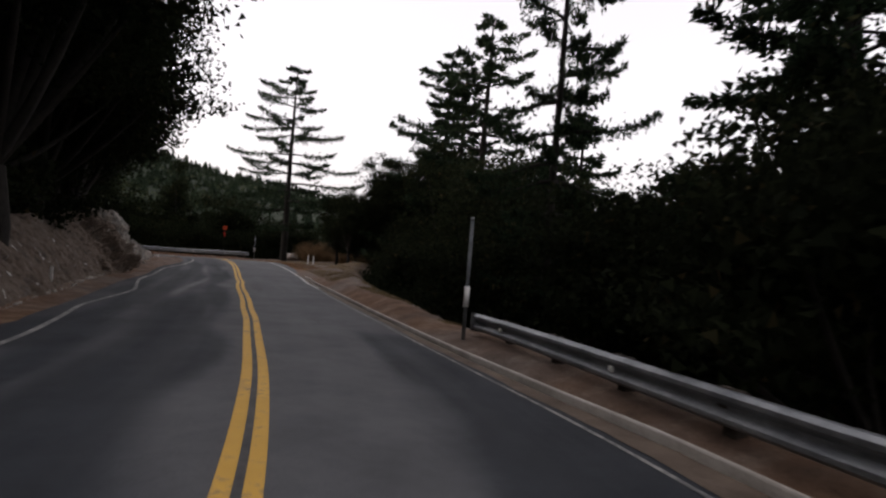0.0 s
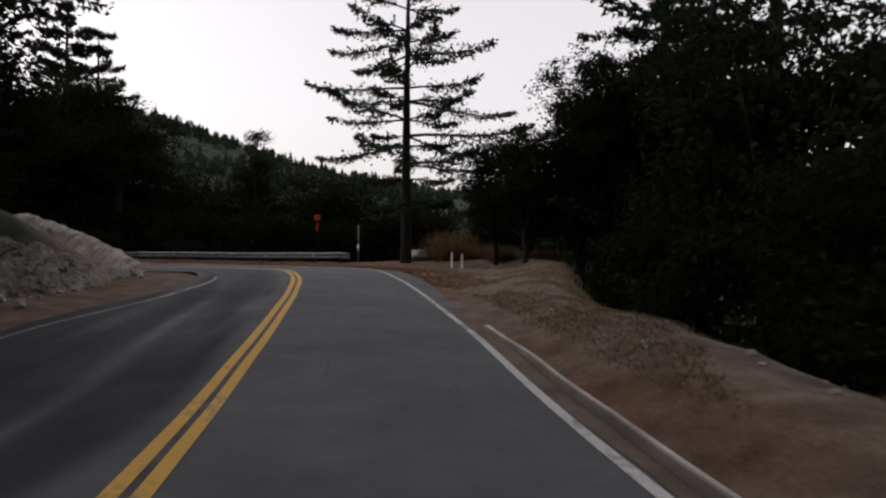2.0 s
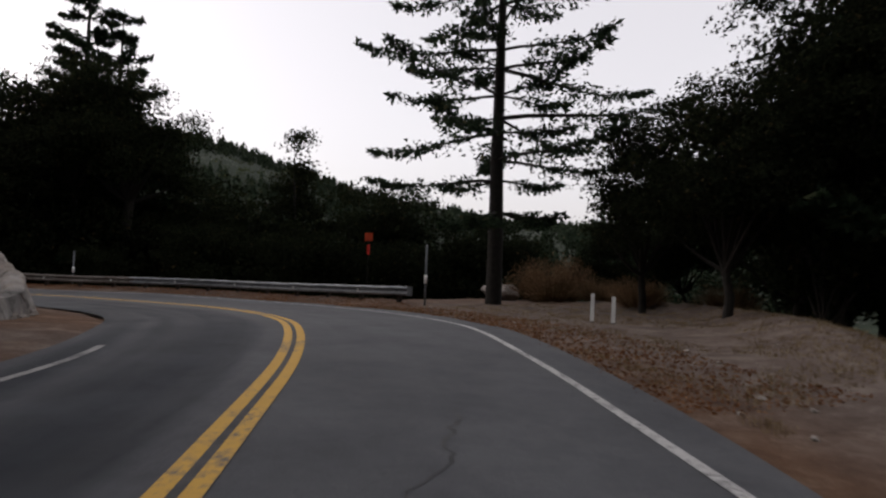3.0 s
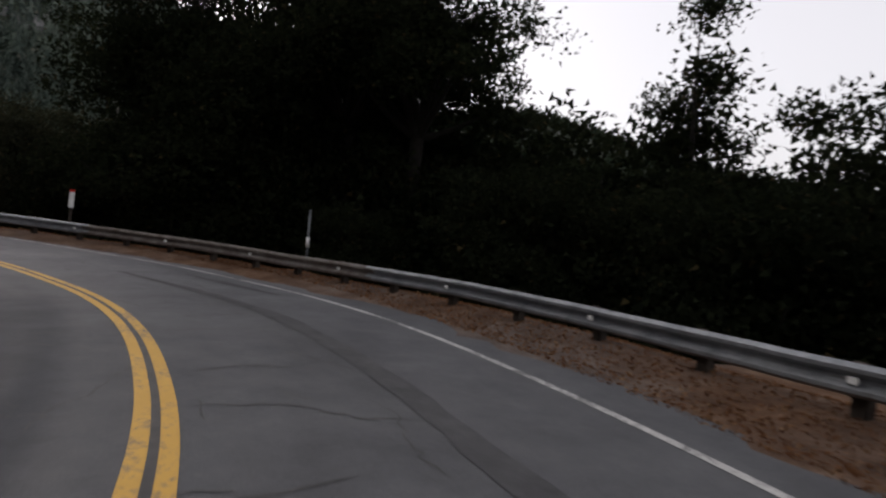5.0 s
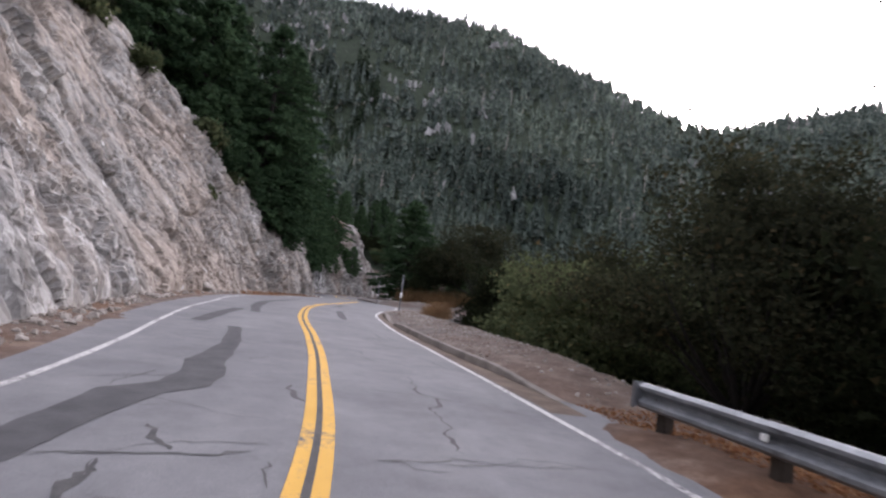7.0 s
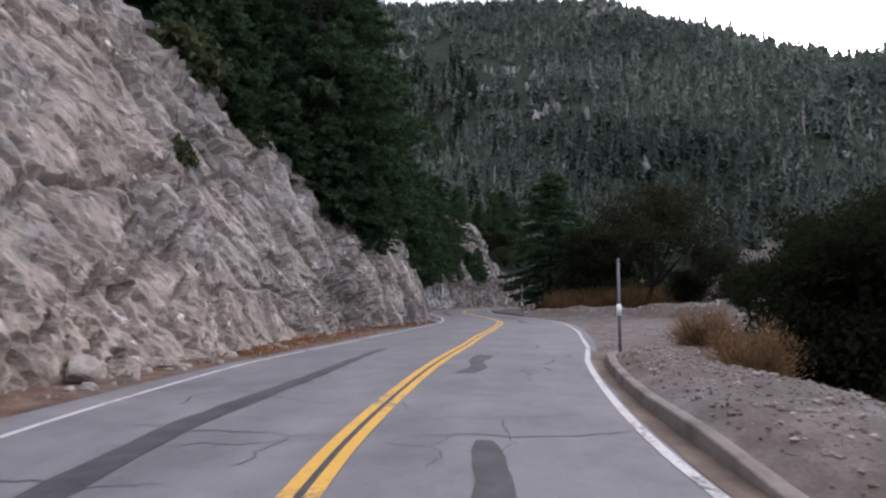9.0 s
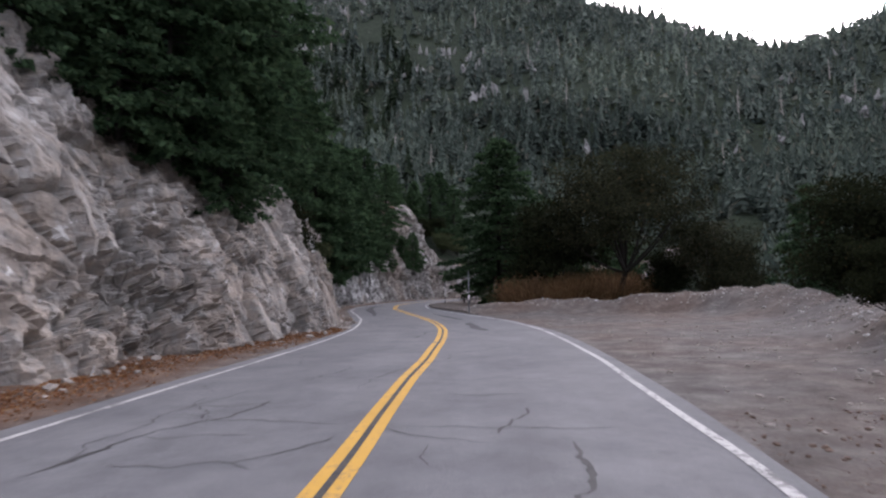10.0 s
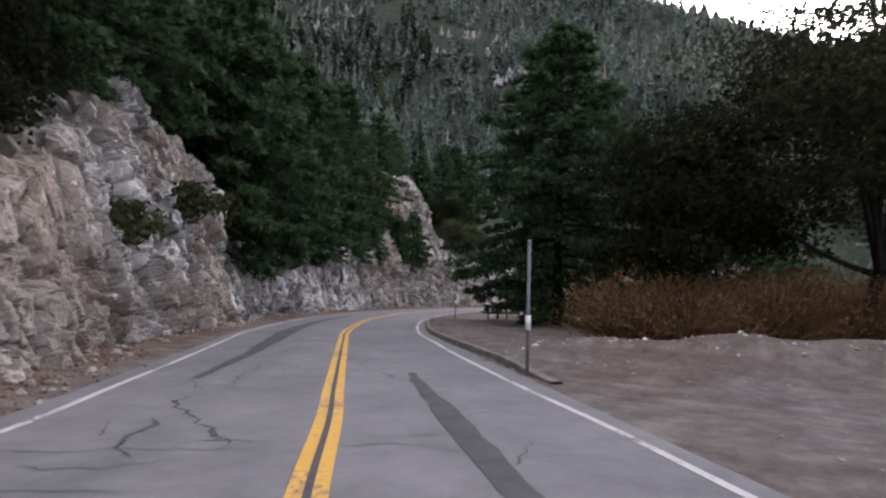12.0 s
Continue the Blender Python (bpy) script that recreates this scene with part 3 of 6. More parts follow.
HILL_GREEN = leaf_material("hill_woods", (0.015, 0.024, 0.016), (0.035, 0.048, 0.032), (0.07, 0.07, 0.045), 0.04)
DRY_GRASS = leaf_material("dry_grass", (0.13, 0.088, 0.052), (0.25, 0.185, 0.11), (0.33, 0.26, 0.165), 0.25)
# distance haze is put into this leaf colour: paler and bluer than near conifers
HAZED_GREEN = leaf_material("far_woods", (0.042, 0.058, 0.055), (0.14, 0.168, 0.152), (0.19, 0.17, 0.145), 0.06)
BROWN_CLODS = plain("brown_clods", (0.09, 0.06, 0.045), (0.21, 0.15, 0.115), 3.0, 0.95, 0.02)
PALE_STONES = plain("pale_stone", (0.3, 0.285, 0.265), (0.62, 0.6, 0.57), 3.0, 0.93, 0.01)
LITTER = leaf_material("fallen_leaves", (0.11, 0.048, 0.025), (0.22, 0.105, 0.053), (0.28, 0.18, 0.11), 0.3)
STONES = plain("loose_stone", (0.15, 0.13, 0.112), (0.38, 0.345, 0.31), 1.7, 0.93, 0.02)

# ------------------------------------------------------------------ mesh helpers


def mesh_of(name, verts, faces, mat, smooth_shading=False, attributes=None, uv=None):
    """A mesh from numpy arrays; all faces have as many corners."""
    verts, faces = np.asarray(verts, np.float32), np.asarray(faces, np.int32)
    me = bpy.data.meshes.new(name)
    me.vertices.add(len(verts))
    me.vertices.foreach_set("co", verts.ravel())
    me.loops.add(faces.size)
    me.loops.foreach_set("vertex_index", faces.ravel())
    me.polygons.add(len(faces))
    me.polygons.foreach_set("loop_start", np.arange(0, faces.size, faces.shape[1], dtype=np.int32))
    me.update(calc_edges=True)
    me.polygons.foreach_set("use_smooth", np.full(len(faces), smooth_shading))
    me.materials.append(mat)
    for key, values in (attributes or {}).items():
        a = me.attributes.new(key, "FLOAT", "POINT")
        a.data.foreach_set("value", np.asarray(values, np.float32))
    if uv is not None:
        layer = me.uv_layers.new(name="uv")
        layer.data.foreach_set("uv", np.asarray(uv, np.float32)[faces.ravel()].ravel())
    me.validate()
    return me


def grid_faces(rows, cols, closed=False):
    a = np.arange(rows * cols).reshape(rows, cols)
    if closed:
        a = np.concatenate([a, a[:, :1]], 1)
    return np.stack([a[:-1, :-1], a[:-1, 1:], a[1:, 1:], a[1:, :-1]], -1).reshape(-1, 4)


def thing(name, label, category, at=(0, 0, 0), group="", kind=""):
    ob = new(name)
    ob.location = at
    return tagged(ob, label, category, group, kind)


def part(name, data, parent, label=""):
    ob = new(name, data)
    ob.parent = parent
    if label:
        ob["label"] = label
    return ob


def structure(name, data, label, category):
    return tagged(new(name, data), label, category, "", "structure")


def bm_mesh(name, bm, mat, smooth_shading=False):
    me = bpy.data.meshes.new(name)
    bm.to_mesh(me)
    bm.free()
    for p in me.polygons:
        p.use_smooth = smooth_shading
    me.materials.append(mat)
    return me


def box_bm(size, at=(0, 0, 0), bevel=0.0, bm=None):
    bm = bm or bmesh.new()
    made = bmesh.ops.create_cube(bm, size=1, matrix=Matrix.Translation(at) @ Matrix.Diagonal((*size, 1)))
    if bevel:
        edges = {e for v in made["verts"] for e in v.link_edges}
        bmesh.ops.bevel(bm, geom=list(edges), offset=bevel, segments=2, affect="EDGES")
    return bm


def tube(points, radii, sides=6):
    """A tapered tube along points."""
    points, radii = np.asarray(points, float), np.asarray(radii, float)
    t = np.gradient(points, axis=0)
    t /= np.linalg.norm(t, axis=1)[:, None] + 1e-9
    ref = np.where(np.abs(t[:, 2:]) < 0.9, [[0, 0, 1.0]], [[1.0, 0, 0]])
    u = np.cross(t, ref)
    u /= np.linalg.norm(u, axis=1)[:, None] + 1e-9
    v = np.cross(t, u)
    a = np.linspace(0, 2 * np.pi, sides, endpoint=False)
    ring = u[:, None] * np.cos(a)[:, None] + v[:, None] * np.sin(a)[:, None]
    verts = (points[:, None] + ring * radii[:, None, None]).reshape(-1, 3)
    return verts, grid_faces(len(points), sides, True)


def joined(pieces):
    verts, faces, n = [], [], 0
    for v, f in pieces:
        verts.append(v)
        faces.append(f + n)
        n += len(v)
    return np.concatenate(verts), np.concatenate(faces)


# ------------------------------------------------------------------ ground, one sheet


gs, gd = to_road(GX, GY)
wild = np.where(gd > 0, smooth(0.5, 4, gd - table(np.clip(gs, S0, S1), SHOULDER)), smooth(1.0, 3.5, -gd - table(np.clip(gs, S0, S1), BANK) - 0.5 * table(np.clip(gs, S0, S1), CUT)))
pale = smooth(74, 92, gs) * (1 - 0.85 * smooth(3.6, 4.6, -gd)) + 0.6 * smooth(3.6, 5.5, gd) * smooth(12, 18, gs) * (1 - smooth(48, 56, gs))
structure("ground", mesh_of("ground", np.stack([GX.ravel(), GY.ravel(), GZ.ravel()], -1), grid_faces(len(gx), len(gy))[:, ::-1], GROUND, True,
                            {"wild": wild, "pale": pale}), "brown dirt shoulders and wooded mountain slopes", "ground")

# ------------------------------------------------------------------ road


def ribbon(name, s, near, far, lift, mat, columns=2, attributes=None, crown=True):
    """A strip of the road's surface between two distances from its middle."""
    s = np.asarray(s, float)
    w = np.linspace(0, 1, columns)
    d = np.broadcast_to(near, s.shape)[:, None] * (1 - w) + np.broadcast_to(far, s.shape)[:, None] * w
    v = on_road(np.broadcast_to(s[:, None], d.shape), d)
    v[..., 2] += lift - (0.012 * np.abs(d) if crown else 0)
    flat = np.stack([np.broadcast_to(s[:, None], d.shape).ravel(), d.ravel()], -1)
    return mesh_of(name, v.reshape(-1, 3), grid_faces(len(s), columns), mat, True, {k: f(flat[:, 0], flat[:, 1]) for k, f in (attributes or {}).items()}, flat)


def age(s, d):
    """0 for the fresh dark surface, 1 for the old pale one."""
    w = 0.35 * vnoise(np.stack([s / 3, d * 1.5, 0 * s], -1), 31)
    dark_left = smooth(0.0, 0.5, -d - 0.25 + w) * (1 - 0.25 * smooth(38, 44, s + w)) * (1 - smooth(54, 72, s + 3 * w)) * smooth(-40, -30, s)
    dark_right = smooth(1.3, 1.7, d + w - 0.03 * s) * (1 - smooth(11.5, 13, s + 0.3 * d + 2 * w))
    streak = vnoise(np.stack([s / 7, d / 0.3, 0 * s + 4], -1), 33) + 0.5 * vnoise(np.stack([s / 2.5, d / 0.8, 0 * s], -1), 35)
    middle = np.exp(-((d + 1.7 - 0.4 * vnoise(np.stack([s / 9, 0 * s, 0 * s], -1), 36)) / 0.17) ** 2) * smooth(8, 14, s)
    worn = np.clip(smooth(0.25, 0.9, streak) * 0.45 + middle * smooth(-0.3, 0.4, streak) * 0.7, 0, 0.85)
    old = 1 - np.clip(dark_left * (1 - worn) + dark_right, 0, 1)
    pale = middle * smooth(-0.5, 0.5, streak) * smooth(14, 20, s) * (1 - smooth(36, 41, s))
    return np.maximum(old * (0.46 + 0.54 * smooth(58, 76, s)), 0.8 * pale)


rs = np.arange(S0, S1, 0.4)
road = structure("road", ribbon("road", rs, -table(rs, PAVED_LEFT), table(rs, PAVED_RIGHT), 0.0, ASPHALT, 61, {"old": age}), "cracked grey asphalt two-lane mountain road", "road")
ls = np.arange(S0, S1, 0.35)
wob = 0.02 * vnoise(np.stack([ls / 2.2, 0 * ls, 0 * ls], -1), 41)
mid = wob + table(ls, [(S0, 0.1), (2, 0.15), (4.7, 0.15), (6.3, 0.08), (10, -0.07), (15, -0.07), (18, -0.02), (23, 0.02), (27, 0.09), (30, 0.02), (33, -0.04), (36, -0.05), (40, 0.05), (46, 0.18), (50, 0.24), (54, 0.24), (58, 0.2), (62, 0.12), (66, 0.1), (71, 0.06), (74, -0.03), (77, -0.12),
                       (80, -0.18), (84, -0.16), (88, -0.12), (95, -0.16), (99, -0.08), (104, -0.05), (107, -0.01), (112, 0.0), (116, 0.08), (120, 0.18), (125, 0.22), (129, 0.25), (133, 0.23), (136.5, 0.16), (140, 0.05), (146, -0.1), (S1, 0)])
part("yellow_line", ribbon("yellow_line", ls, -0.148 + mid, -0.032 + mid, 0.0095, YELLOW), road, "worn yellow painted line")
part("yellow_line", ribbon("yellow_line", ls, 0.032 + mid, 0.148 + mid, 0.0095, YELLOW), road, "worn yellow painted line")
part("seam", ribbon("seam", ls, -0.03 + mid, 0.03 + mid, 0.0085, TAR), road, "black tarred seam between the yellow lines")
wr, wl = table(ls, WHITE_RIGHT) + wob, -table(ls, WHITE_LEFT) + wob
k = ls > 25
part("edge_line", ribbon("edge_line", ls[k], wr[k] - 0.055, wr[k] + 0.055, 0.006, WHITE), road, "worn white edge line")
k = ls < 25.4
part("edge_line", ribbon("edge_line", ls[k], wr[k] - 0.03, wr[k] + 0.02, 0.006, FAINT), road, "almost worn away white edge line")
for a, b in ((S0, 43), (73, S1)):
    k = (ls >= a) & (ls <= b)
    part("edge_line", ribbon("edge_line", ls[k], wl[k] - 0.05, wl[k] + 0.05, 0.006, FAINT if b < 50 else WHITE), road, "worn white edge line")


def tar_patch(rows):
    """A dark patch: rows of way along, distance and width."""
    s, d, w = np.array(rows, float).T
    at = np.arange(s[0], s[-1], 0.12)
    mid, wide = np.interp(at, s, d), np.interp(at, s, w)
    jit = 0.05 * fbm(np.stack([at * 2.1, at * 0, at * 0], -1), 3, int(abs(s[0]) * 7) % 90)
    jit2 = 0.05 * fbm(np.stack([at * 2.1, at * 0 + 9, at * 0], -1), 3, int(abs(s[0]) * 5) % 90)
    part("asphalt_patch", ribbon("asphalt_patch", at, mid - wide / 2 + jit, mid + wide / 2 + jit2, 0.007, PATCH, 3), road, "dark tar repair patch")


for rows in ([(21, 0.6, 0.1), (22.2, 0.58, 0.34), (23.6, 0.55, 0.4), (25, 0.64, 0.24), (26.2, 0.85, 0.08)],
             [(50.5, 2.6, 0.12), (53, 2.5, 0.3), (57, 2.3, 0.3), (62, 2.25, 0.32), (66, 2.0, 0.22), (68, 1.9, 0.1)],
             [(71.5, -2.5, 0.3), (75.3, -2.12, 0.36), (76.5, -2.12, 0.5), (77.75, -2.0, 0.6), (78.3, -1.62, 0.56), (79.2, -1.6, 0.5), (80.1, -1.72, 0.54), (82.2, -1.65, 0.32), (85.5, -1.8, 0.26)],
             [(86.0, -2.65, 0.35), (88, -2.45, 0.4), (91.5, -2.1, 0.3)], [(90.5, -1.55, 0.28), (93.5, -1.8, 0.36), (97.2, -2.0, 0.36), (101.3, -1.82, 0.3), (106.5, -1.95, 0.18)],
             [(92.0, 1.25, 0.2), (94.0, 1.2, 0.28), (96.6, 1.12, 0.26), (97.0, 1.1, 0.1)], [(101.6, 0.62, 0.32), (102.5, 0.83, 0.34), (103.5, 0.66, 0.3), (105.0, 0.8, 0.4)],
             [(122.3, 1.62, 0.15), (122.8, 1.55, 0.36), (124, 1.4, 0.36), (125.5, 1.52, 0.3), (127, 1.5, 0.36), (128, 1.66, 0.15)], [(130.5, 1.78, 0.2), (131.2, 1.75, 0.28), (134.2, 1.6, 0.32), (137.2, 1.42, 0.22), (138.2, 1.4, 0.1)],
             [(137.2, -2.05, 0.12), (141, -1.96, 0.3), (147.4, -2.05, 0.6), (155, -2.1, 0.45), (163, -1.8, 0.25)], [(64.2, 3.4, 0.1), (66, 3.3, 0.25), (67.5, 3.2, 0.1)]):
    tar_patch(rows)


def crack(s, d, heading, length, width, seed):
    """One tarred crack: a jagged wandering line on the road, with wider smears."""
    r = np.random.default_rng(seed)
    n = max(6, int(length / 0.09))
    wander = np.cumsum(r.normal(0, 0.2, n))
    wander -= np.linspace(wander[0], wander[-1], n)
    ang = heading + 0.55 * np.clip(wander, -1.3, 1.3) + r.normal(0, 0.38, n)
    at = np.cumsum(np.stack([np.cos(ang), np.sin(ang)], -1) * length / n, 0) + (s, d)
    side = np.array([-math.sin(heading), math.cos(heading)])
    smear = 0.35 + 1.5 * np.clip(fbm(np.stack([np.arange(n) * 0.13 + seed, np.zeros(n), np.zeros(n)], -1), 3, seed % 50) + 0.25, 0, 1)
    w = np.maximum(width * smear * (0.7 + 0.6 * r.random(n)) * 1.35, 0.014) * np.clip(np.sin(np.linspace(0.05, 3.09, n)) * 2.5, 0.12, 1)
    a, b = at - side * w[:, None] / 2, at + side * w[:, None] / 2
    q = np.stack([a, b], 1).reshape(-1, 2)
    q[:, 1] = np.clip(q[:, 1], -3.1, 3.1)
    v = on_road(q[:, 0], q[:, 1])
    v[:, 2] += 0.0045 - 0.012 * np.abs(q[:, 1])
    return v, grid_faces(n, 2)


# way along the road, distance, heading, length, width
CRACKS = [(15.0, 0.14, 2.99, 1.5, 0.018), (15.3, 1.44, -3.09, 2.8, 0.036), (16.8, 0.37, 2.13, 1.0, 0.018), (17.8, 0.33, 3.09, 0.9, 0.027), (19.7, 1.45, -3.14, 4.5, 0.027), (24.0, 2.26, -3.14, 1.5, 0.027), (24.5, 1.67, -3.1, 2.2, 0.036), (25.6, 2.49, -3.08, 8.0, 0.027),
          (26.9, 2.21, -3.14, 2.4, 0.027), (29.9, 0.92, 0.0, 1.9, 0.027), (30.6, 2.28, 3.09, 1.1, 0.027), (32.2, 2.15, 2.99, 0.7, 0.027), (34.7, 0.9, 3.08, 0.6, 0.027), (34.7, 1.67, -3.14, 0.6, 0.036), (35.7, 1.59, -3.13, 0.7, 0.036), (36.3, 1.81, -3.11, 3.7, 0.036), (40.0, 1.62, -3.11, 3.7, 0.027)]
CRACKS += [(52.4, -0.14, 2.95, 0.9, 0.036), (53.8, 0.94, -3.08, 1.5, 0.036), (53.9, 0.91, 1.84, 0.8, 0.012), (55.1, 0.76, 3.06, 1.2, 0.036), (57.4, -0.55, 0.12, 2.2, 0.027), (58.3, 0.46, 3.05, 0.7, 0.027), (58.4, 1.1, 2.57, 0.5, 0.018), (59.0, 0.46, 1.28, 1.0, 0.018), (63.3, -0.67, 0.57, 0.5, 0.036),
           (63.3, -0.67, 2.84, 0.7, 0.045), (63.7, 0.32, 3.09, 0.7, 0.027), (65.2, 0.3, 1.51, 1.4, 0.012), (66.9, -1.06, 0.34, 1.6, 0.027), (68.1, -1.05, 0.76, 1.0, 0.027), (68.2, 0.4, 1.5, 1.5, 0.012), (68.2, 1.87, -3.13, 0.7, 0.036), (68.9, -0.35, 2.25, 0.5, 0.027), (69.9, 0.24, 1.15, 1.8, 0.012)]
CRACKS += [(70.1, -1.47, 1.73, 1.3, 0.018), (70.8, 1.78, 2.9, 2.3, 0.018), (71.1, -1.05, 1.47, 0.7, 0.018), (71.2, -1.63, 1.85, 0.6, 0.027), (71.7, -0.9, 1.5, 0.6, 0.012), (72.3, -1.67, -0.09, 1.0, 0.036), (72.8, 1.65, 1.99, 1.2, 0.012), (73.3, -2.06, 1.42, 0.7, 0.012), (73.3, -1.52, -0.09, 1.0, 0.036),
           (74.4, -1.38, -0.06, 1.2, 0.045), (74.8, -1.38, -0.08, 0.7, 0.036), (75.1, -0.28, 0.02, 0.7, 0.036), (75.4, -2.05, 1.28, 1.7, 0.027), (76.0, 0.31, 1.4, 0.8, 0.018), (76.6, -1.49, 2.74, 0.9, 0.036), (77.2, -1.95, 1.23, 0.4, 0.012), (79.0, -0.51, 3.02, 1.6, 0.036), (80.8, 1.22, 3.11, 4.6, 0.036), (83.4, 0.66, 3.11, 1.5, 0.027)]
CRACKS += [(95.9, -0.89, 0.32, 1.1, 0.018), (96.8, 0.09, 1.77, 0.6, 0.012), (98.4, -2.65, -0.19, 1.3, 0.018), (99.2, -1.93, 2.3, 1.4, 0.018), (100.6, 1.76, 0.12, 2.3, 0.027), (102.9, 2.05, -3.06, 0.7, 0.036), (105.7, -1.08, 1.46, 0.7, 0.012), (105.8, 2.72, -3.07, 2.9, 0.036), (106.2, 0.83, 2.97, 1.2, 0.027),
           (106.2, 1.54, 0.06, 2.5, 0.027), (107.4, -2.56, 0.05, 3.6, 0.036), (107.5, -2.41, 0.03, 7.4, 0.018), (107.6, -0.92, 0.1, 1.3, 0.027), (109.1, -0.35, 1.86, 1.8, 0.012), (110.1, 1.72, -2.9, 1.5, 0.027), (111.9, -1.88, 0.66, 0.6, 0.018), (117.5, 1.81, -3.13, 7.4, 0.027)]
CRACKS += [(119.1, -0.78, 0.05, 3.1, 0.036), (119.3, -1.81, 0.1, 0.8, 0.027), (120.7, 1.51, 3.07, 0.7, 0.027), (120.9, 0.46, 1.43, 1.9, 0.012), (122.0, 0.9, 2.88, 0.8, 0.018), (123.6, -0.69, 0.09, 4.9, 0.027), (124.3, -1.94, 0.06, 3.3, 0.027), (132.4, -2.14, 1.61, 1.6, 0.027), (132.5, -1.3, -0.01, 1.9, 0.027),
           (132.8, -0.61, -0.01, 3.3, 0.036), (133.3, -1.8, -0.03, 0.9, 0.018), (133.3, 0.37, 1.19, 1.2, 0.012), (134.8, -0.44, 1.2, 0.5, 0.012), (134.8, 0.36, 1.38, 0.8, 0.012), (136.1, -1.33, -0.13, 3.5, 0.027), (140.4, 0.8, 3.09, 3.3, 0.027)]
cr = np.random.default_rng(11)
for s in np.arange(47, 160, 1.3):
    side = cr.choice((-1, 1))
    CRACKS.append((s + cr.random(), side * cr.uniform(0.2, 1.2), side * cr.uniform(1.42, 1.68), cr.uniform(0.7, 2.4), cr.uniform(0.01, 0.022)))
for s in np.arange(52, 155, 2.1):
    CRACKS.append((s + cr.random() * 2, cr.uniform(-2.8, 2.6), cr.uniform(-0.5, 0.5), cr.uniform(0.5, 2.2), cr.uniform(0.01, 0.026)))
for s, w in zip(np.arange(46, 150, 3.0), cr.uniform(0.01, 0.022, 40)):
    CRACKS.append((s, 0.2 + 0.1 * cr.random(), 1.57 + cr.normal(0, 0.06), 2.6, w))
    CRACKS.append((s + cr.normal(0, 0.2), -0.2, -1.57 + cr.normal(0, 0.06), 2.6, w))
for k, row in enumerate(CRACKS):
    part("crack", mesh_of("crack", *crack(*row, 100 + k), TAR), road)


def dike(rows, name="asphalt_dike", mat=DIKE, inner=((-0.115, -0.1), (-0.1, 0.05), (-0.085, 0.135), (-0.07, 0.15)), outer=((0.0, 0.157), (0.05, 0.15), (0.1, 0.1), (0.16, -0.15))):
    """A low rounded asphalt kerb: rows of way along and distance."""
    s = np.arange(rows[0][0], rows[-1][0], 0.3)
    base = table(s, rows)
    prof = [*inner, *outer]
    fade = smooth(-0.1, 3.0, s - s[0]) * smooth(-0.1, 3.0, s[-1] - s)
    v = np.stack([on_road(s, base + x + 0.012 * vnoise(np.stack([s * 0.8, 0 * s + x, 0 * s], -1), 3), 0.0) + np.stack([0 * s, 0 * s, h * np.where(h > 0, fade, 1) - 0.03], -1) for x, h in prof], 1)
    structure(name, mesh_of(name, v.reshape(-1, 3), grid_faces(len(s), len(prof)), mat, False), "low worn asphalt kerb beside the road", "kerb")


dike(KERB_EARLY, "pale_kerb", PALE_KERB, ((-0.04, -0.1), (-0.035, 0.03), (-0.03, 0.075), (-0.02, 0.09)), ((0.01, 0.093), (0.03, 0.085), (0.06, 0.04), (0.1, -0.1)))
for rows, a, b in ((KERB_EARLY, -60, 36), (KERB_A, 79, 107)):
    s = np.arange(a, b, 0.25)
    ragged = 0.06 * fbm(np.stack([s * 1.3, 0 * s, 0 * s], -1), 4, 47)
    inner = table(s, WHITE_RIGHT) + 0.08 + ragged
    structure("road_dust", ribbon("road_dust", s, inner, np.maximum(table(s, rows) - 0.05, inner + 0.04), 0.006, DUST, 3), "brown dirt washed against the low kerb", "dirt")
dike(KERB_A[:4])
dike([(94.2, 3.12)] + KERB_A[4:])
dike(KERB_B)
# ------------------------------------------------------------------ rock cut


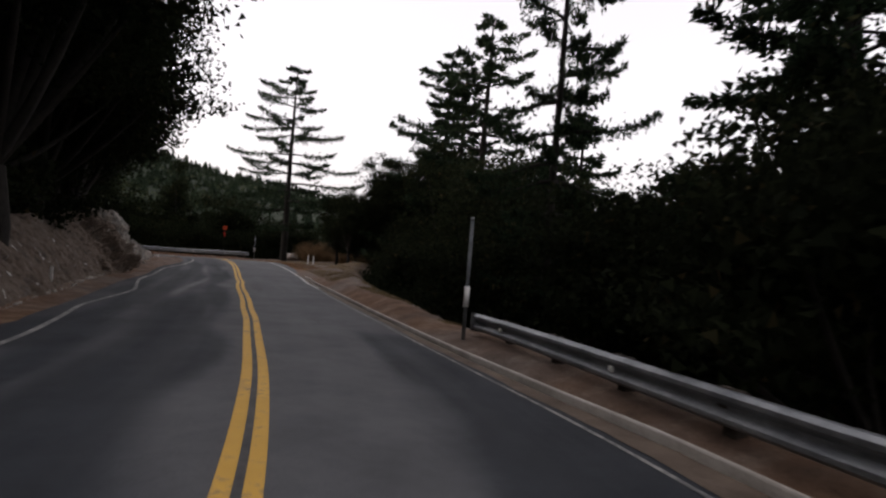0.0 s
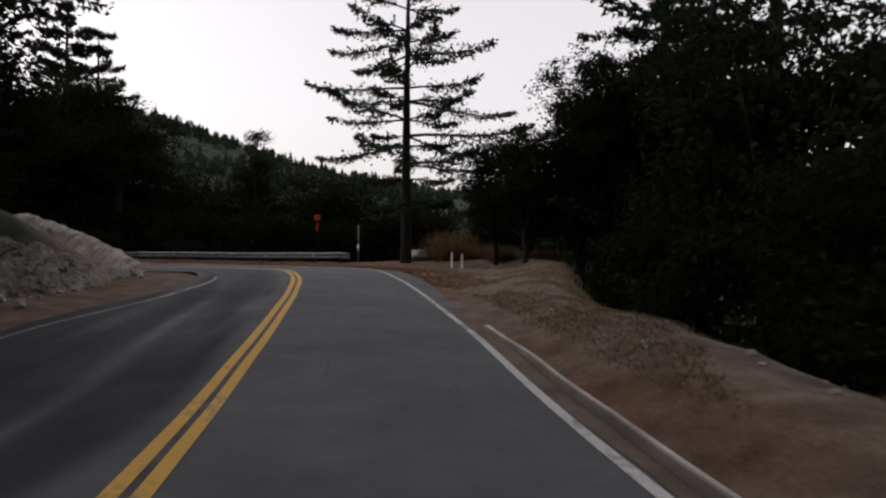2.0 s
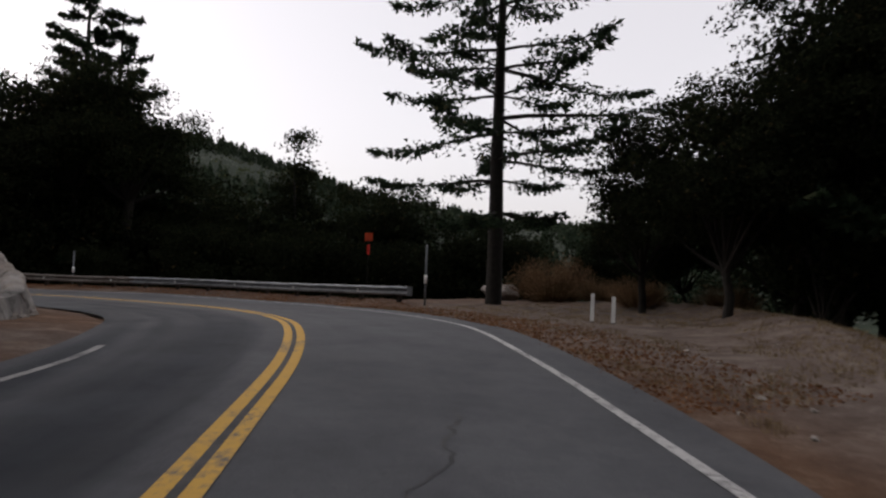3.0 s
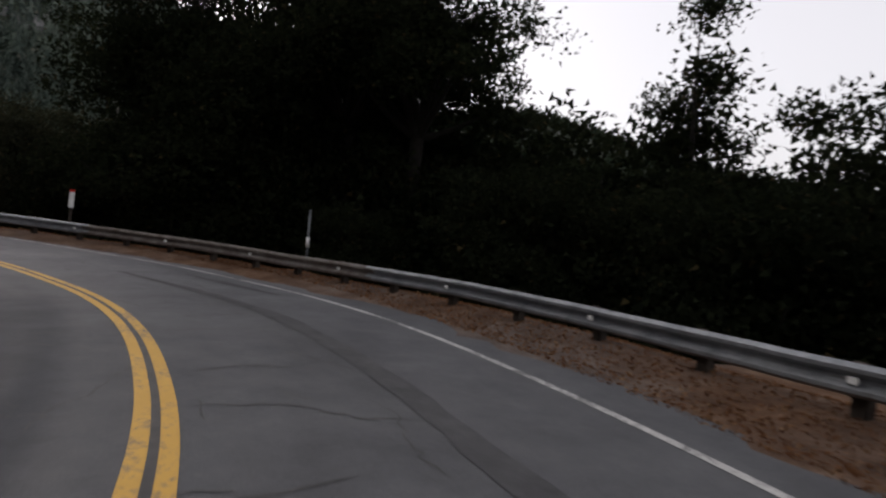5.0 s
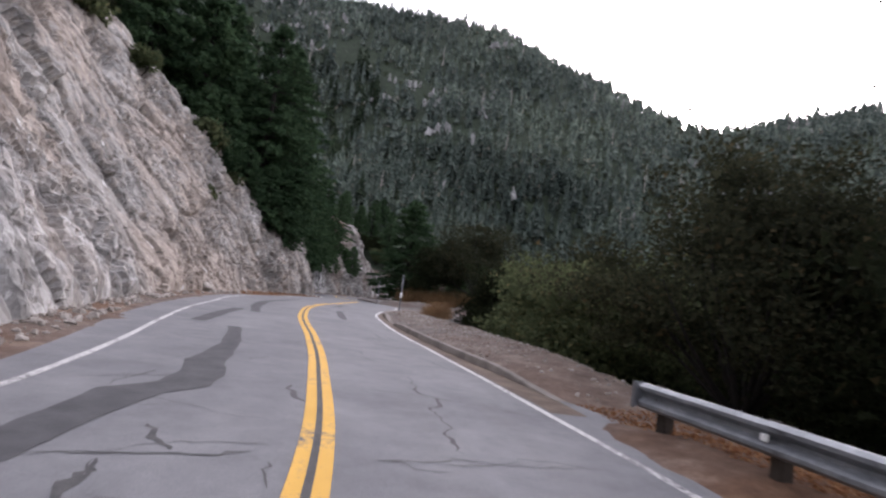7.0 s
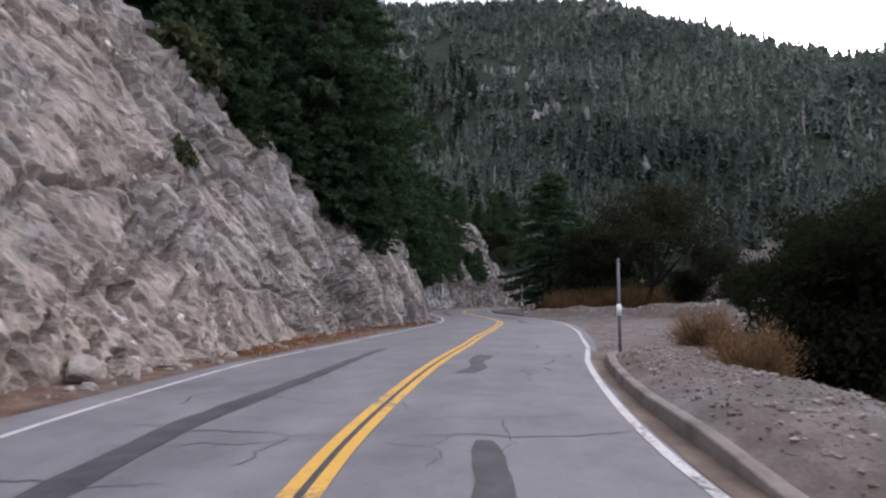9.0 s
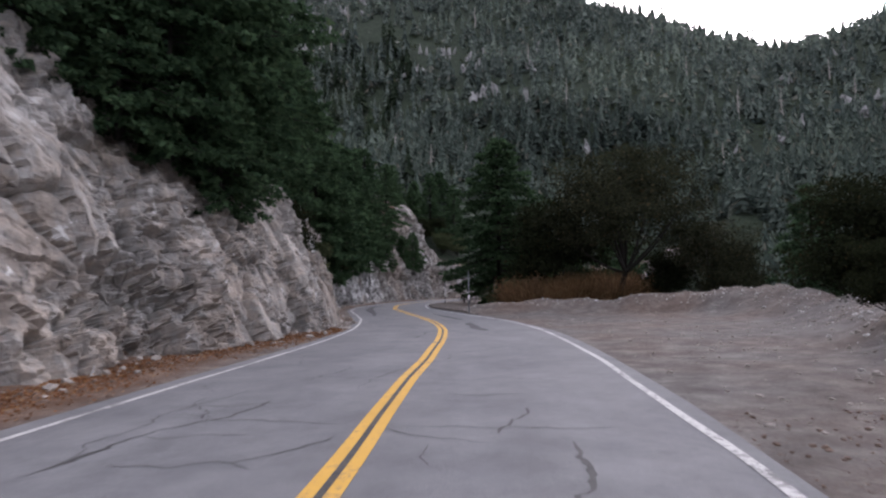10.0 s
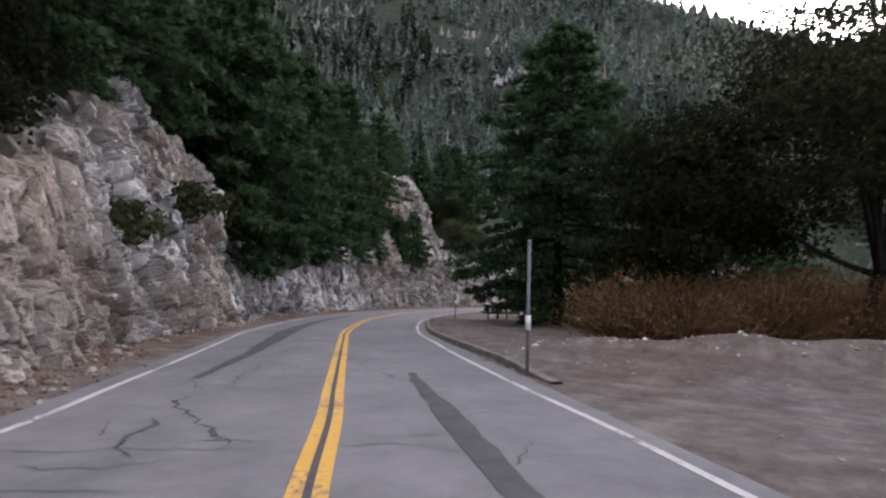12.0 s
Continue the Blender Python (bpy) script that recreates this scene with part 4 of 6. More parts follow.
def rock_face(name, a, b, label, step=0.19, rows=64, strength=1.0, earthy=None, greyish=None, soil=0.0):
    """The cut bank above the road: facets, ledges and cracks on a steep face."""
    s = np.arange(a, b, step) if b < 100 else np.concatenate([np.arange(a, 125, step), np.arange(125, 172, 0.06), np.arange(172, b, 0.13)])
    v = np.linspace(0, 1, rows)
    S, V = np.meshgrid(s, v, indexing="ij")
    fade = smooth(0, 5, S - a) * smooth(0, 5, b - S)
    cut = table(S, CUT) * (0.35 + 0.65 * fade)
    bank = table(S, BANK)
    lean = table(S, LEAN) * cut
    low = b < 100
    h = V * (cut + (0.5 if low else 0.8)) - 0.35 - (0.7 * smooth(0.9, 1.0, V) if low else 0)
    back = bank + lean * V ** 1.15 - 0.25 + (0.7 * smooth(0.85, 1.0, V) if low else 1.6 * smooth(0.93, 1.0, V))
    p = on_road(S.ravel(), -back.ravel()).reshape(*S.shape, 3)
    p[..., 2] += h
    t = np.gradient(p, axis=0)
    u = np.gradient(p, axis=1)
    n = np.cross(t, u)
    n /= np.linalg.norm(n, axis=-1)[..., None] + 1e-9
    q = p.reshape(-1, 3)
    tilt = q @ np.array([[1, 0.25, 0.3], [-0.2, 1, 0.35], [-0.35, -0.2, 0.8]])
    warp = 0.35 * np.stack([fbm(q / 2.2, 2, k) for k in (1, 2, 3)], -1)
    push = 0.7 * fbm(q / 6.5, 3, 81) + 0.03 * fbm(q / 0.4, 2, 91)
    broken = 0.3 + 0.85 * smooth(-0.22 - 0.3 * smooth(128, 134, S.ravel()), 0.2, fbm(q / 2.8, 3, 93)) if b > 100 else 1.0
    far_end = 1 - 0.65 * smooth(128, 136, S.ravel())
    blocky = 0.75 + 0.85 * smooth(103, 110, S.ravel()) + 0.4 * smooth(128, 134, S.ravel())
    split = 0.14 + 0.3 * smooth(130, 136, S.ravel())
    soft = 1 - 0.14 * earthy(S.ravel(), V.ravel(), q) if b > 100 else 1.0
    for size, deep, seed in ((3.4, 0.85, 51), (1.5, 0.6, 61), (0.7, 0.36, 71), (0.36, 0.2, 75), (0.2, 0.06, 78)) if b > 100 else ((1.9, 1.1, 51), (0.9, 0.75, 61), (0.45, 0.42, 71), (0.24, 0.2, 75)):
        flat, rim = blocks(tilt / (size, size, size * 1.45) + warp / size * 0.6, seed)
        push = push + (soft if size > 1 else soft ** 4 * broken) * (blocky if size < 3 else 1) * (deep * flat - split * deep * (1 - smooth(0, 0.1, rim)))
    if b > 100:
        for size, deep, seed in ((1.5, 0.22, 83), (0.6, 0.08, 86)):
            bed = (q @ np.array([-0.42, -0.24, 0.86])) / size + 2.2 * fbm(q / (2.6 * size), 4, seed)
            ledge = np.clip(1.7 * fbm(q / (3.0 * size), 3, seed + 1), 0, 1)
            push = push + far_end * deep * ledge * (0.5 - (bed - np.floor(bed)))
        # short fissures running down along the beds
        along = q @ np.array([[-0.72, -0.45, 0.53], [-0.42, -0.24, -0.85], [-0.53, 0.86, 0.0]]).T
        for grain, deep, seed in (((1.1, 0.2, 0.9), 0.2, 87), ((0.5, 0.11, 0.5), 0.1, 88)):
            push = push - far_end * deep * broken ** 2 * smooth(0.34, 0.55, vnoise(along / grain + 0.9 * warp, seed))
    edge = smooth(0.0, 0.06, V.ravel()) * (1 - 0.6 * smooth(0.93, 1, V.ravel()))
    size = np.clip(cut.ravel() / (6.0 if b > 100 else 3.0), 0.2, 1.0) * (strength if b > 100 else strength * (0.35 + 1.2 * smooth(26, 30, S.ravel()) * (1 - smooth(38, 44, S.ravel()))))
    q = q + n.reshape(-1, 3) * (push * edge * size)[:, None]
    zero = 0 * q[:, 0]
    em = earthy(S.ravel(), V.ravel(), q) if earthy else zero
    gm = greyish(S.ravel(), V.ravel(), q) if greyish else zero
    return structure(name, mesh_of(name, q, grid_faces(*S.shape)[:, ::-1], ROCK, False, {"earth": em * (1 - soil), "grey": gm, "soil": em * soil}), label, "rock face")


rock_face("rock_bank", -12, 64, "brown earth bank with a pale rock outcrop beside the road", 0.08, 64, 1.2,
          lambda s, v, q: np.clip(1 - smooth(29, 33, s) * (1 - smooth(60, 62, s)) * smooth(0.08, 0.3, v), 0, 1) * 0.9, None, 1.0)
rock_face("rock_cut", 64, 212, "steep grey and tan blasted rock face above the road", 0.105, 165, 1.0,
          lambda s, v, q: np.clip(smooth(0.1, 0.4, fbm(q / 5.0, 3, 15)) * 0.6 * (1 - smooth(138, 144, s)) * (1 - 0.7 * smooth(104, 110, s) * (1 - smooth(132, 136, s))) + 0.9 * (1 - smooth(0.1, 0.24, v + 0.08 * fbm(q / 2.0, 2, 25))) * smooth(90, 95, s) * (1 - smooth(106, 111, s)) + 0.9 * smooth(0.0, 0.3, fbm(q / 3.5, 3, 22)) * smooth(138, 144, s)
                                  + 0.55 * smooth(134, 137, s) * (1 - smooth(140.5, 142.5, s + 2 * fbm(q / 2.5, 2, 23))), 0, 1),
          lambda s, v, q: np.clip(smooth(141, 143.5, s) * (1 - 0.65 * smooth(171, 177, s)) * (1.0 - 0.75 * smooth(-0.05, 0.25, fbm(q / 3.5, 3, 22))) * (1 - 0.8 * smooth(0.3, 0.15, v) * (1 - smooth(150, 156, s))) + 0.6 * smooth(0.25, 0.4, fbm(q / 4.0, 3, 18)) * smooth(110, 118, s) * (1 - smooth(132, 137, s))
                                  + 0.3 * (1 - smooth(0.16, 0.3, v + 0.1 * fbm(q / 2.0, 2, 19))) * (1 - smooth(88, 95, s)), 0, 1))


def stone_mesh(name, seed, mat, detail=2):
    """A broken, angular boulder about one metre across."""
    bm = bmesh.new()
    bmesh.ops.create_icosphere(bm, subdivisions=detail, radius=0.5)
    r = np.random.default_rng(seed)
    v = np.array([x.co for x in bm.verts])
    for _ in range(9):
        n = r.normal(size=3)
        n /= np.linalg.norm(n)
        k = r.uniform(0.26, 0.42)
        v -= n * np.clip(v @ n - k, 0, None)[:, None] * 0.92
    v += 0.03 * np.stack([vnoise(v * 4, seed + i) for i in range(3)], -1)
    for x, co in zip(bm.verts, v):
        x.co = co
    return bm_mesh(name, bm, mat)


BOULDERS = [stone_mesh("boulder", 200 + k, STONES, 3) for k in range(5)]


def boulder(x, y, size, turn, k, label, squash=0.75):
    ob = tagged(new("boulder", BOULDERS[k % 5]), label, "boulder", "boulders by the road")
    ob.matrix_world = Matrix.Translation((x, y, height(x, y) + size * squash * 0.28)) @ Euler((0.2 * k, 0.1, turn)).to_matrix().to_4x4() @ Matrix.Diagonal((size, size * 0.8, size * squash, 1))
    return ob


boulder(-15.4, 61.2, 2.1, 0.4, 0, "large pale grey boulder beside a dry bush", 0.62)
br = np.random.default_rng(5)
for k in range(30):
    s = br.choice((br.uniform(28, 44), br.uniform(76, 100), br.uniform(130, 160)))
    at = on_road(s, -table(s, BANK) + br.uniform(-0.3, 0.75))
    boulder(at[0], at[1], br.choice((0.25, 0.35, 0.45, 0.6, 0.85), p=(0.45, 0.35, 0.12, 0.05, 0.03)), br.uniform(0, 6), k, "broken grey rock fallen from the rock face")
at = on_road(100.1, -5.2)
boulder(at[0], at[1], 0.8, 1.0, 2, "white broken boulder at the foot of the rock face", 0.7)


def rubble(name, count, where, small, large, seed, label, mat=STONES):
    """Loose stones, too many to count, in one mesh."""
    r = np.random.default_rng(seed)
    g = (1 + 5 ** 0.5) / 2
    base = np.array([(-1, g, 0), (1, g, 0), (-1, -g, 0), (1, -g, 0), (0, -1, g), (0, 1, g), (0, -1, -g), (0, 1, -g), (g, 0, -1), (g, 0, 1), (-g, 0, -1), (-g, 0, 1)], float) * 0.28
    tri = np.array([(0, 11, 5), (0, 5, 1), (0, 1, 7), (0, 7, 10), (0, 10, 11), (1, 5, 9), (5, 11, 4), (11, 10, 2), (10, 7, 6), (7, 1, 8), (3, 9, 4), (3, 4, 2), (3, 2, 6), (3, 6, 8), (3, 8, 9), (4, 9, 5), (2, 4, 11), (6, 2, 10), (8, 6, 7), (9, 8, 1)])
    s, d = where(r, count)
    xy = on_road(s, d)[:, :2]
    size = small + (large - small) * r.random(count) ** 4
    z = sheet_z(xy[:, 0], xy[:, 1]) + size * 0.1
    shape = base[None] * (size[:, None] * r.uniform(0.6, 1.3, (count, 3)))[:, None] + r.normal(0, 0.07, (count, 12, 3)) * size[:, None, None]
    a = r.uniform(0, 6.3, count)
    c, sn = np.cos(a)[:, None], np.sin(a)[:, None]
    x = shape[..., 0] * c - shape[..., 1] * sn + xy[:, :1]
    y = shape[..., 0] * sn + shape[..., 1] * c + xy[:, 1:]
    v = np.stack([x, y, shape[..., 2] * 0.75 + z[:, None]], -1).reshape(-1, 3)
    f = (tri[None] + 12 * np.arange(count)[:, None, None]).reshape(-1, 3)
    tagged(new(name, mesh_of(name, v, f, mat)), label, "stones", "", "stuff")


def foot_of_cut(r, n):
    s = np.where(r.random(n) < 0.35, r.uniform(76, 98, n), np.where(r.random(n) < 0.75, r.uniform(98, 166, n), r.uniform(12, 50, n)))
    return s, -table(s, BANK) + np.minimum(r.normal(0.3, 0.45, n), np.where(s < 60, 0.25, 0.8))


def turnout(r, n):
    s = r.uniform(80, 160, n)
    e = table(s, SHOULDER)
    return s, 4.0 + (e - 3.6) * r.random(n) ** 0.8


rubble("rubble", 2400, foot_of_cut, 0.02, 0.24, 3, "broken rock debris along the foot of the rock face")
rubble("gravel", 3000, turnout, 0.012, 0.1, 4, "scattered gravel and stones on the dirt shoulder")
rubble("bank_stones", 1100, lambda r, n: (lambda s: (s, np.interp(s, *np.array(TURNOUT_BANK)[:, :2].T) + r.normal(-0.4, 0.8, n)))(r.uniform(106, 141, n)), 0.02, 0.16, 8, "pale stones scattered on the low earth bank")
rubble("shoulder_stones", 350, lambda r, n: (lambda s: (s, 4.4 + (table(s, SHOULDER) - 4) * r.random(n)))(r.uniform(10, 54, n)), 0.02, 0.12, 6, "small stones in the dirt shoulder")

rubble("bank_stones", 700, lambda r, n: (lambda s: (s, np.interp(s, *np.array(TURNOUT_BANK)[:, :2].T) + r.normal(-0.5, 0.7, n)))(r.uniform(108, 141, n)), 0.03, 0.17, 18, "white broken stones lying on the low earth bank", PALE_STONES)
rubble("verge_stones", 1900, lambda r, n: (lambda s: (s, 3.55 + (table(s, SHOULDER) - 3.0) * r.random(n)))(r.uniform(83, 107, n)), 0.012, 0.085, 19, "grey broken stones on the dirt bank beside the kerb")
rubble("verge_gravel", 5000, lambda r, n: (lambda s: (s, 3.4 + (table(s, SHOULDER) - 3.0) * r.random(n)))(r.uniform(84, 110, n)), 0.01, 0.06, 29, "fine brown and grey gravel on the dirt bank", BROWN_CLODS)
rubble("brown_debris", 1500, lambda r, n: (lambda s: (s, -table(s, BANK) + np.abs(r.normal(0.1, 0.5, n))))(np.where(r.random(n) < 0.5, r.uniform(106, 124, n), r.uniform(132, 142, n))), 0.015, 0.13, 20, "brown earth clods and debris below the rock face", BROWN_CLODS)

# ------------------------------------------------------------------ trees


def leaf_quads(at, along, length, width, r):
    """Flat pointed sprays at places, along directions, turned at random about them."""
    along = along / (np.linalg.norm(along, axis=1)[:, None] + 1e-9)
    side = np.cross(along, r.normal(size=along.shape))
    side /= np.linalg.norm(side, axis=1)[:, None] + 1e-9
    length, width = np.asarray(length)[:, None], np.asarray(width)[:, None]
    low = at + along * length * r.uniform(0.0, 0.45, length.shape)
    v = np.stack([low - side * width * 0.6, at + along * length, low + side * width * 0.6], 1).reshape(-1, 3)
    return v, np.arange(len(v)).reshape(-1, 3)


def tree_thing(name, wood, crown, bark, leaves, label, category="tree", group="trees"):
    ob = thing(name, label, category, group=group)
    part("trunk", mesh_of("trunk", *wood[0], bark, True), ob)
    tagged(part("bough", mesh_of("bough", *joined(wood[1:]), bark, True), ob), kind="stuff")
    part("crown", mesh_of("crown", *crown, leaves), ob)
    return ob


def conifer(name, seed, high, reach, bare, gaps, layers, leaves, label, needle=0.42, droop=0.22, width=0.16, density=1.0, uneven=0.25, tip=0.0):
    """A conifer with a straight trunk, tiers of limbs and flat sprays of needles."""
    r = np.random.default_rng(seed)
    lev = np.linspace(0, 1, 14)
    sway = np.cumsum(r.normal(0, 0.012 * high / 14, (14, 2)), 0)
    spine = np.c_[sway, lev * high]
    wood = [tube(spine, high * 0.017 * (1 - lev) ** 0.8 + 0.02, 9)]
    tips, ways = [], []
    for i in range(layers):
        f = bare + (1 - bare) * (i + r.random() * 0.7) / layers
        f = min(f, 0.985)
        shape = (1 - f) ** 0.62 * min(1.0, 0.55 + 1.8 * (f - bare))
        for a in r.uniform(0, 6.3) + np.arange(r.integers(3, 6)) * 6.28 / 4.5 + r.normal(0, 0.3, 1):
            if r.random() < gaps:
                continue
            long = reach * max(shape, 0.08) * r.uniform(0.9 - 1.2 * uneven, 1.0 + 0.6 * uneven)
            t = np.linspace(0, 1, 7)
            lift = r.uniform(-0.05, 0.2) + 0.25 * (f - 0.5)
            z = f * high + long * (lift * t - droop * 2.0 * t ** 2 * (1 - 0.62 * t) + tip * t ** 3)
            bend = r.normal(0, 0.12) * long * t ** 2
            c, s = np.cos(a), np.sin(a)
            x0, y0 = np.interp(f, lev, sway[:, 0]), np.interp(f, lev, sway[:, 1])
            limb = np.stack([x0 + c * long * t - s * bend, y0 + s * long * t + c * bend, z], -1)
            wood.append(tube(limb, (0.012 + 0.011 * long) * (1 - t) + 0.008, 4))
            n = int((8 + 7 * long) * density)
            at = r.uniform(0.12, 1.0, n) ** 0.8
            base = np.stack([np.interp(at, t, limb[:, k]) for k in range(3)], -1)
            out = np.gradient(limb, axis=0)
            out = np.stack([np.interp(at, t, out[:, k]) for k in range(3)], -1)
            out /= np.linalg.norm(out, axis=1)[:, None]
            cross = np.stack([-out[:, 1], out[:, 0], 0 * at], -1) * r.choice((-1, 1), n)[:, None]
            way = out * 0.75 + cross * r.uniform(0.5, 1.1, n)[:, None]
            way[:, 2] += r.normal(-0.12, 0.22, n)
            way /= np.linalg.norm(way, axis=1)[:, None]
            sub = (0.12 + 0.3 * long * (1 - at)) * r.uniform(0.5, 1.1, n)
            for q in (0.0, 0.35, 0.7, 1.0):
                tips.append(base + way * (sub * q)[:, None] + r.normal(0, 0.05, base.shape))
                ways.append(way + r.normal(0, 0.42, base.shape))
    tips, ways = np.concatenate(tips), np.concatenate(ways)
    n = len(tips)
    crown = leaf_quads(tips, ways, needle * r.uniform(0.6, 1.25, n), width * r.uniform(0.7, 1.3, n), r)
    return tree_thing(name, wood, crown, BARK, leaves, label)


def broadleaf(name, seed, high, reach, clumps, per, leaves, label, leaf=0.2, base=0.25, flat=0.75, category="tree", blob=0.55):
    """A spreading tree: forked limbs and a crown of leaf clumps with gaps."""
    r = np.random.default_rng(seed)
    wood = []
    fork = high * base
    trunk = np.array([(0, 0, -0.6), (r.normal(0, 0.1), r.normal(0, 0.1), fork * 0.5), (r.normal(0, 0.2), r.normal(0, 0.2), fork)])
    wood.append(tube(trunk, (0.024 * high, 0.02 * high, 0.017 * high), 8))
    boughs = max(9, clumps // 7)
    ang = r.uniform(0, 6.3, boughs)
    up = r.uniform(-0.35, 1.0, boughs)
    rad = (r.random(boughs) ** 0.4) * reach * np.sqrt(np.clip(1 - np.clip(up, 0, 1) ** 2 * 0.8, 0.05, 1)) * (0.75 + 0.35 * vnoise(np.stack([np.cos(ang) * 1.5 + seed, np.sin(ang) * 1.5, up * 1.5], -1), seed))
    mid = fork + (high - fork) * 0.42
    bough = np.stack([rad * np.cos(ang), rad * np.sin(ang), mid + up * (high - mid) * flat / 0.75 * (1 - 0.25 * (rad / reach) ** 2)], -1)
    cen = bough[np.arange(clumps) % boughs] + np.clip(r.normal(0, 1, (clumps, 3)), -1.7, 1.7) * reach * 0.15 * (1, 1, 0.55)
    cen[:, 2] = np.clip(cen[:, 2], fork * 0.5, high)
    for k in range(min(14, clumps)):
        c = bough[k % boughs]
        t = np.linspace(0, 1, 6)[:, None]
        knee = trunk[-1] * 0.5 + c * 0.5 + (0, 0, -0.1 * reach) + r.normal(0, 0.25, 3)
        path = (1 - t) ** 2 * trunk[-1] + 2 * t * (1 - t) * knee + t ** 2 * c
        wood.append(tube(path, 0.0095 * high * (1 - t[:, 0]) + 0.015, 5))
    size = blob * r.uniform(0.6, 1.5, clumps)

    def spray(count, spread_by, long, wide):
        which = np.repeat(np.arange(clumps), count)
        at = cen[which] + np.clip(r.normal(0, 1, (len(which), 3)), -1.5, 1.5) * (size[which] * spread_by)[:, None] * (1, 1, 0.62)
        way = r.normal(size=at.shape) + (at - cen[which]) * 0.8
        return leaf_quads(at, way, long * r.uniform(0.6, 1.4, len(at)), wide * r.uniform(0.7, 1.2, len(at)), r)

    outer, inner = spray(int(per * 0.68), 0.62, leaf * 1.32, leaf * 0.95), spray(8, 0.6, leaf * 1.7, leaf * 1.4)
    heart = np.array((0, 0, mid))
    cen = heart + (cen - heart) * 0.7
    core = spray(24, 0.9, leaf * 2.0, leaf * 1.8)
    crown = joined([outer, inner, core])
    return tree_thing(name, wood, crown, BARK, leaves, label, category, category + "s")


def dry_bush(name, seed, high, reach, stems, label, leaves, width=0.035, group="bushes"):
    """A dome of thin dry stems."""
    r = np.random.default_rng(seed)
    a, tip = r.uniform(0, 6.3, stems), r.uniform(0.15, 1.0, stems) ** 0.7
    way = np.stack([np.cos(a) * tip * reach / high, np.sin(a) * tip * reach / high, np.sqrt(np.clip(1.1 - tip ** 2, 0.08, 1))], -1)
    root = np.stack([np.cos(a), np.sin(a), 0 * a], -1) * (reach * 0.25 * r.random(stems))[:, None] + (0, 0, -0.1)
    v1, f1 = leaf_quads(root, way, high * r.uniform(0.7, 1.1, stems), np.full(stems, width), r)
    n = stems * 6
    k = r.integers(0, stems, n)
    at = root[k] + way[k] / np.linalg.norm(way[k], axis=1)[:, None] * (high * r.uniform(0.35, 1.0, n))[:, None] + r.normal(0, 0.09 * high, (n, 3))
    v2, f2 = leaf_quads(at, way[k] + r.normal(0, 0.6, (n, 3)), r.uniform(0.06, 0.2, n), r.uniform(0.015, 0.04, n), r)
    ob = thing(name, label, "bush", group=group)
    part("stem_clump", mesh_of("stem_clump", v1, f1, leaves), ob)
    part("twig_clump", mesh_of("twig_clump", v2, f2, leaves), ob)
    return ob


def plant(source, x, y, turn=0.0, size=1.0, sink=0.15, first=[], label=""):
    """Sets the tree itself the first time, and copies of it after that."""
    m = Matrix.Translation((x, y, height(x, y) - sink)) @ Matrix.Rotation(turn, 4, "Z")
    if source.name in first:
        ob = copy_thing(source, m)
    else:
        first.append(source.name)
        source.matrix_basis = m
        ob = source
    ob.scale = (size, size, size)
    if label:
        ob["label"] = label
    return ob


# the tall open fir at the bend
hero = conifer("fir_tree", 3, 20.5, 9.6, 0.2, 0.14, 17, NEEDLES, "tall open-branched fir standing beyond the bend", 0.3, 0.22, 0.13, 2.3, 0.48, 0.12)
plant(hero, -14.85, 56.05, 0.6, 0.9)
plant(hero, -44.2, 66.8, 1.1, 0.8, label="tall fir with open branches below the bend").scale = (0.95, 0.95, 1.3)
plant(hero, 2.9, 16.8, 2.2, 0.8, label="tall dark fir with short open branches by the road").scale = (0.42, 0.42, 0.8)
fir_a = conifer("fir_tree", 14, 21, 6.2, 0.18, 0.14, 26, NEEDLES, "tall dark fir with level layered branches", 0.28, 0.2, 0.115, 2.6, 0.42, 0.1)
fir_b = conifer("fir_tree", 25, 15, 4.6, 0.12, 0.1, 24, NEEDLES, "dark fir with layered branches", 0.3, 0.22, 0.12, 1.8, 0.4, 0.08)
dense_a = conifer("conifer", 36, 15, 5.9, 0.06, 0.02, 34, DEEP, "dense dark green conifer with drooping sprays", 0.56, 0.3, 0.26, 0.85)
dense_b = conifer("conifer", 47, 18, 5.8, 0.08, 0.04, 36, DEEP, "tall dense green conifer with drooping sprays", 0.56, 0.34, 0.26, 0.78)
dense_n = conifer("conifer", 39, 17, 5.8, 0.05, 0.03, 38, DEEP, "tall dense green conifer overhanging the rock", 0.34, 0.32, 0.17, 1.5)
dense_c = conifer("conifer", 37, 15.5, 7.6, 0.05, 0.03, 38, DEEP, "broad dense dark green conifer with low sweeping branches", 0.34, 0.26, 0.18, 1.9)
oak_a = broadleaf("oak_tree", 4, 8.6, 5.6, 270, 66, SHADED_OAK, "broad dark evergreen oak with a rounded crown", 0.125, 0.2)
oak_b = broadleaf("oak_tree", 15, 10.5, 4.6, 260, 66, SHADED_OAK, "tall dark evergreen oak", 0.125, 0.22)
oak_d = broadleaf("oak_tree", 41, 17.0, 6.6, 430, 92, SHADED_OAK, "large dark evergreen oak with spreading limbs", 0.15, 0.16, 0.75, "tree", 0.7)
oak_h = broadleaf("oak_tree", 48, 17.0, 5.2, 260, 84, SHADED_OAK, "tall dark oak with a high crown and bare trunk", 0.13, 0.56, 0.75, "tree", 0.7)
oak_e = broadleaf("oak_tree", 43, 15.0, 6.4, 220, 44, SHADED_OAK, "large dark oak deep in the wood", 0.22, 0.16, 0.75, "tree", 0.8)
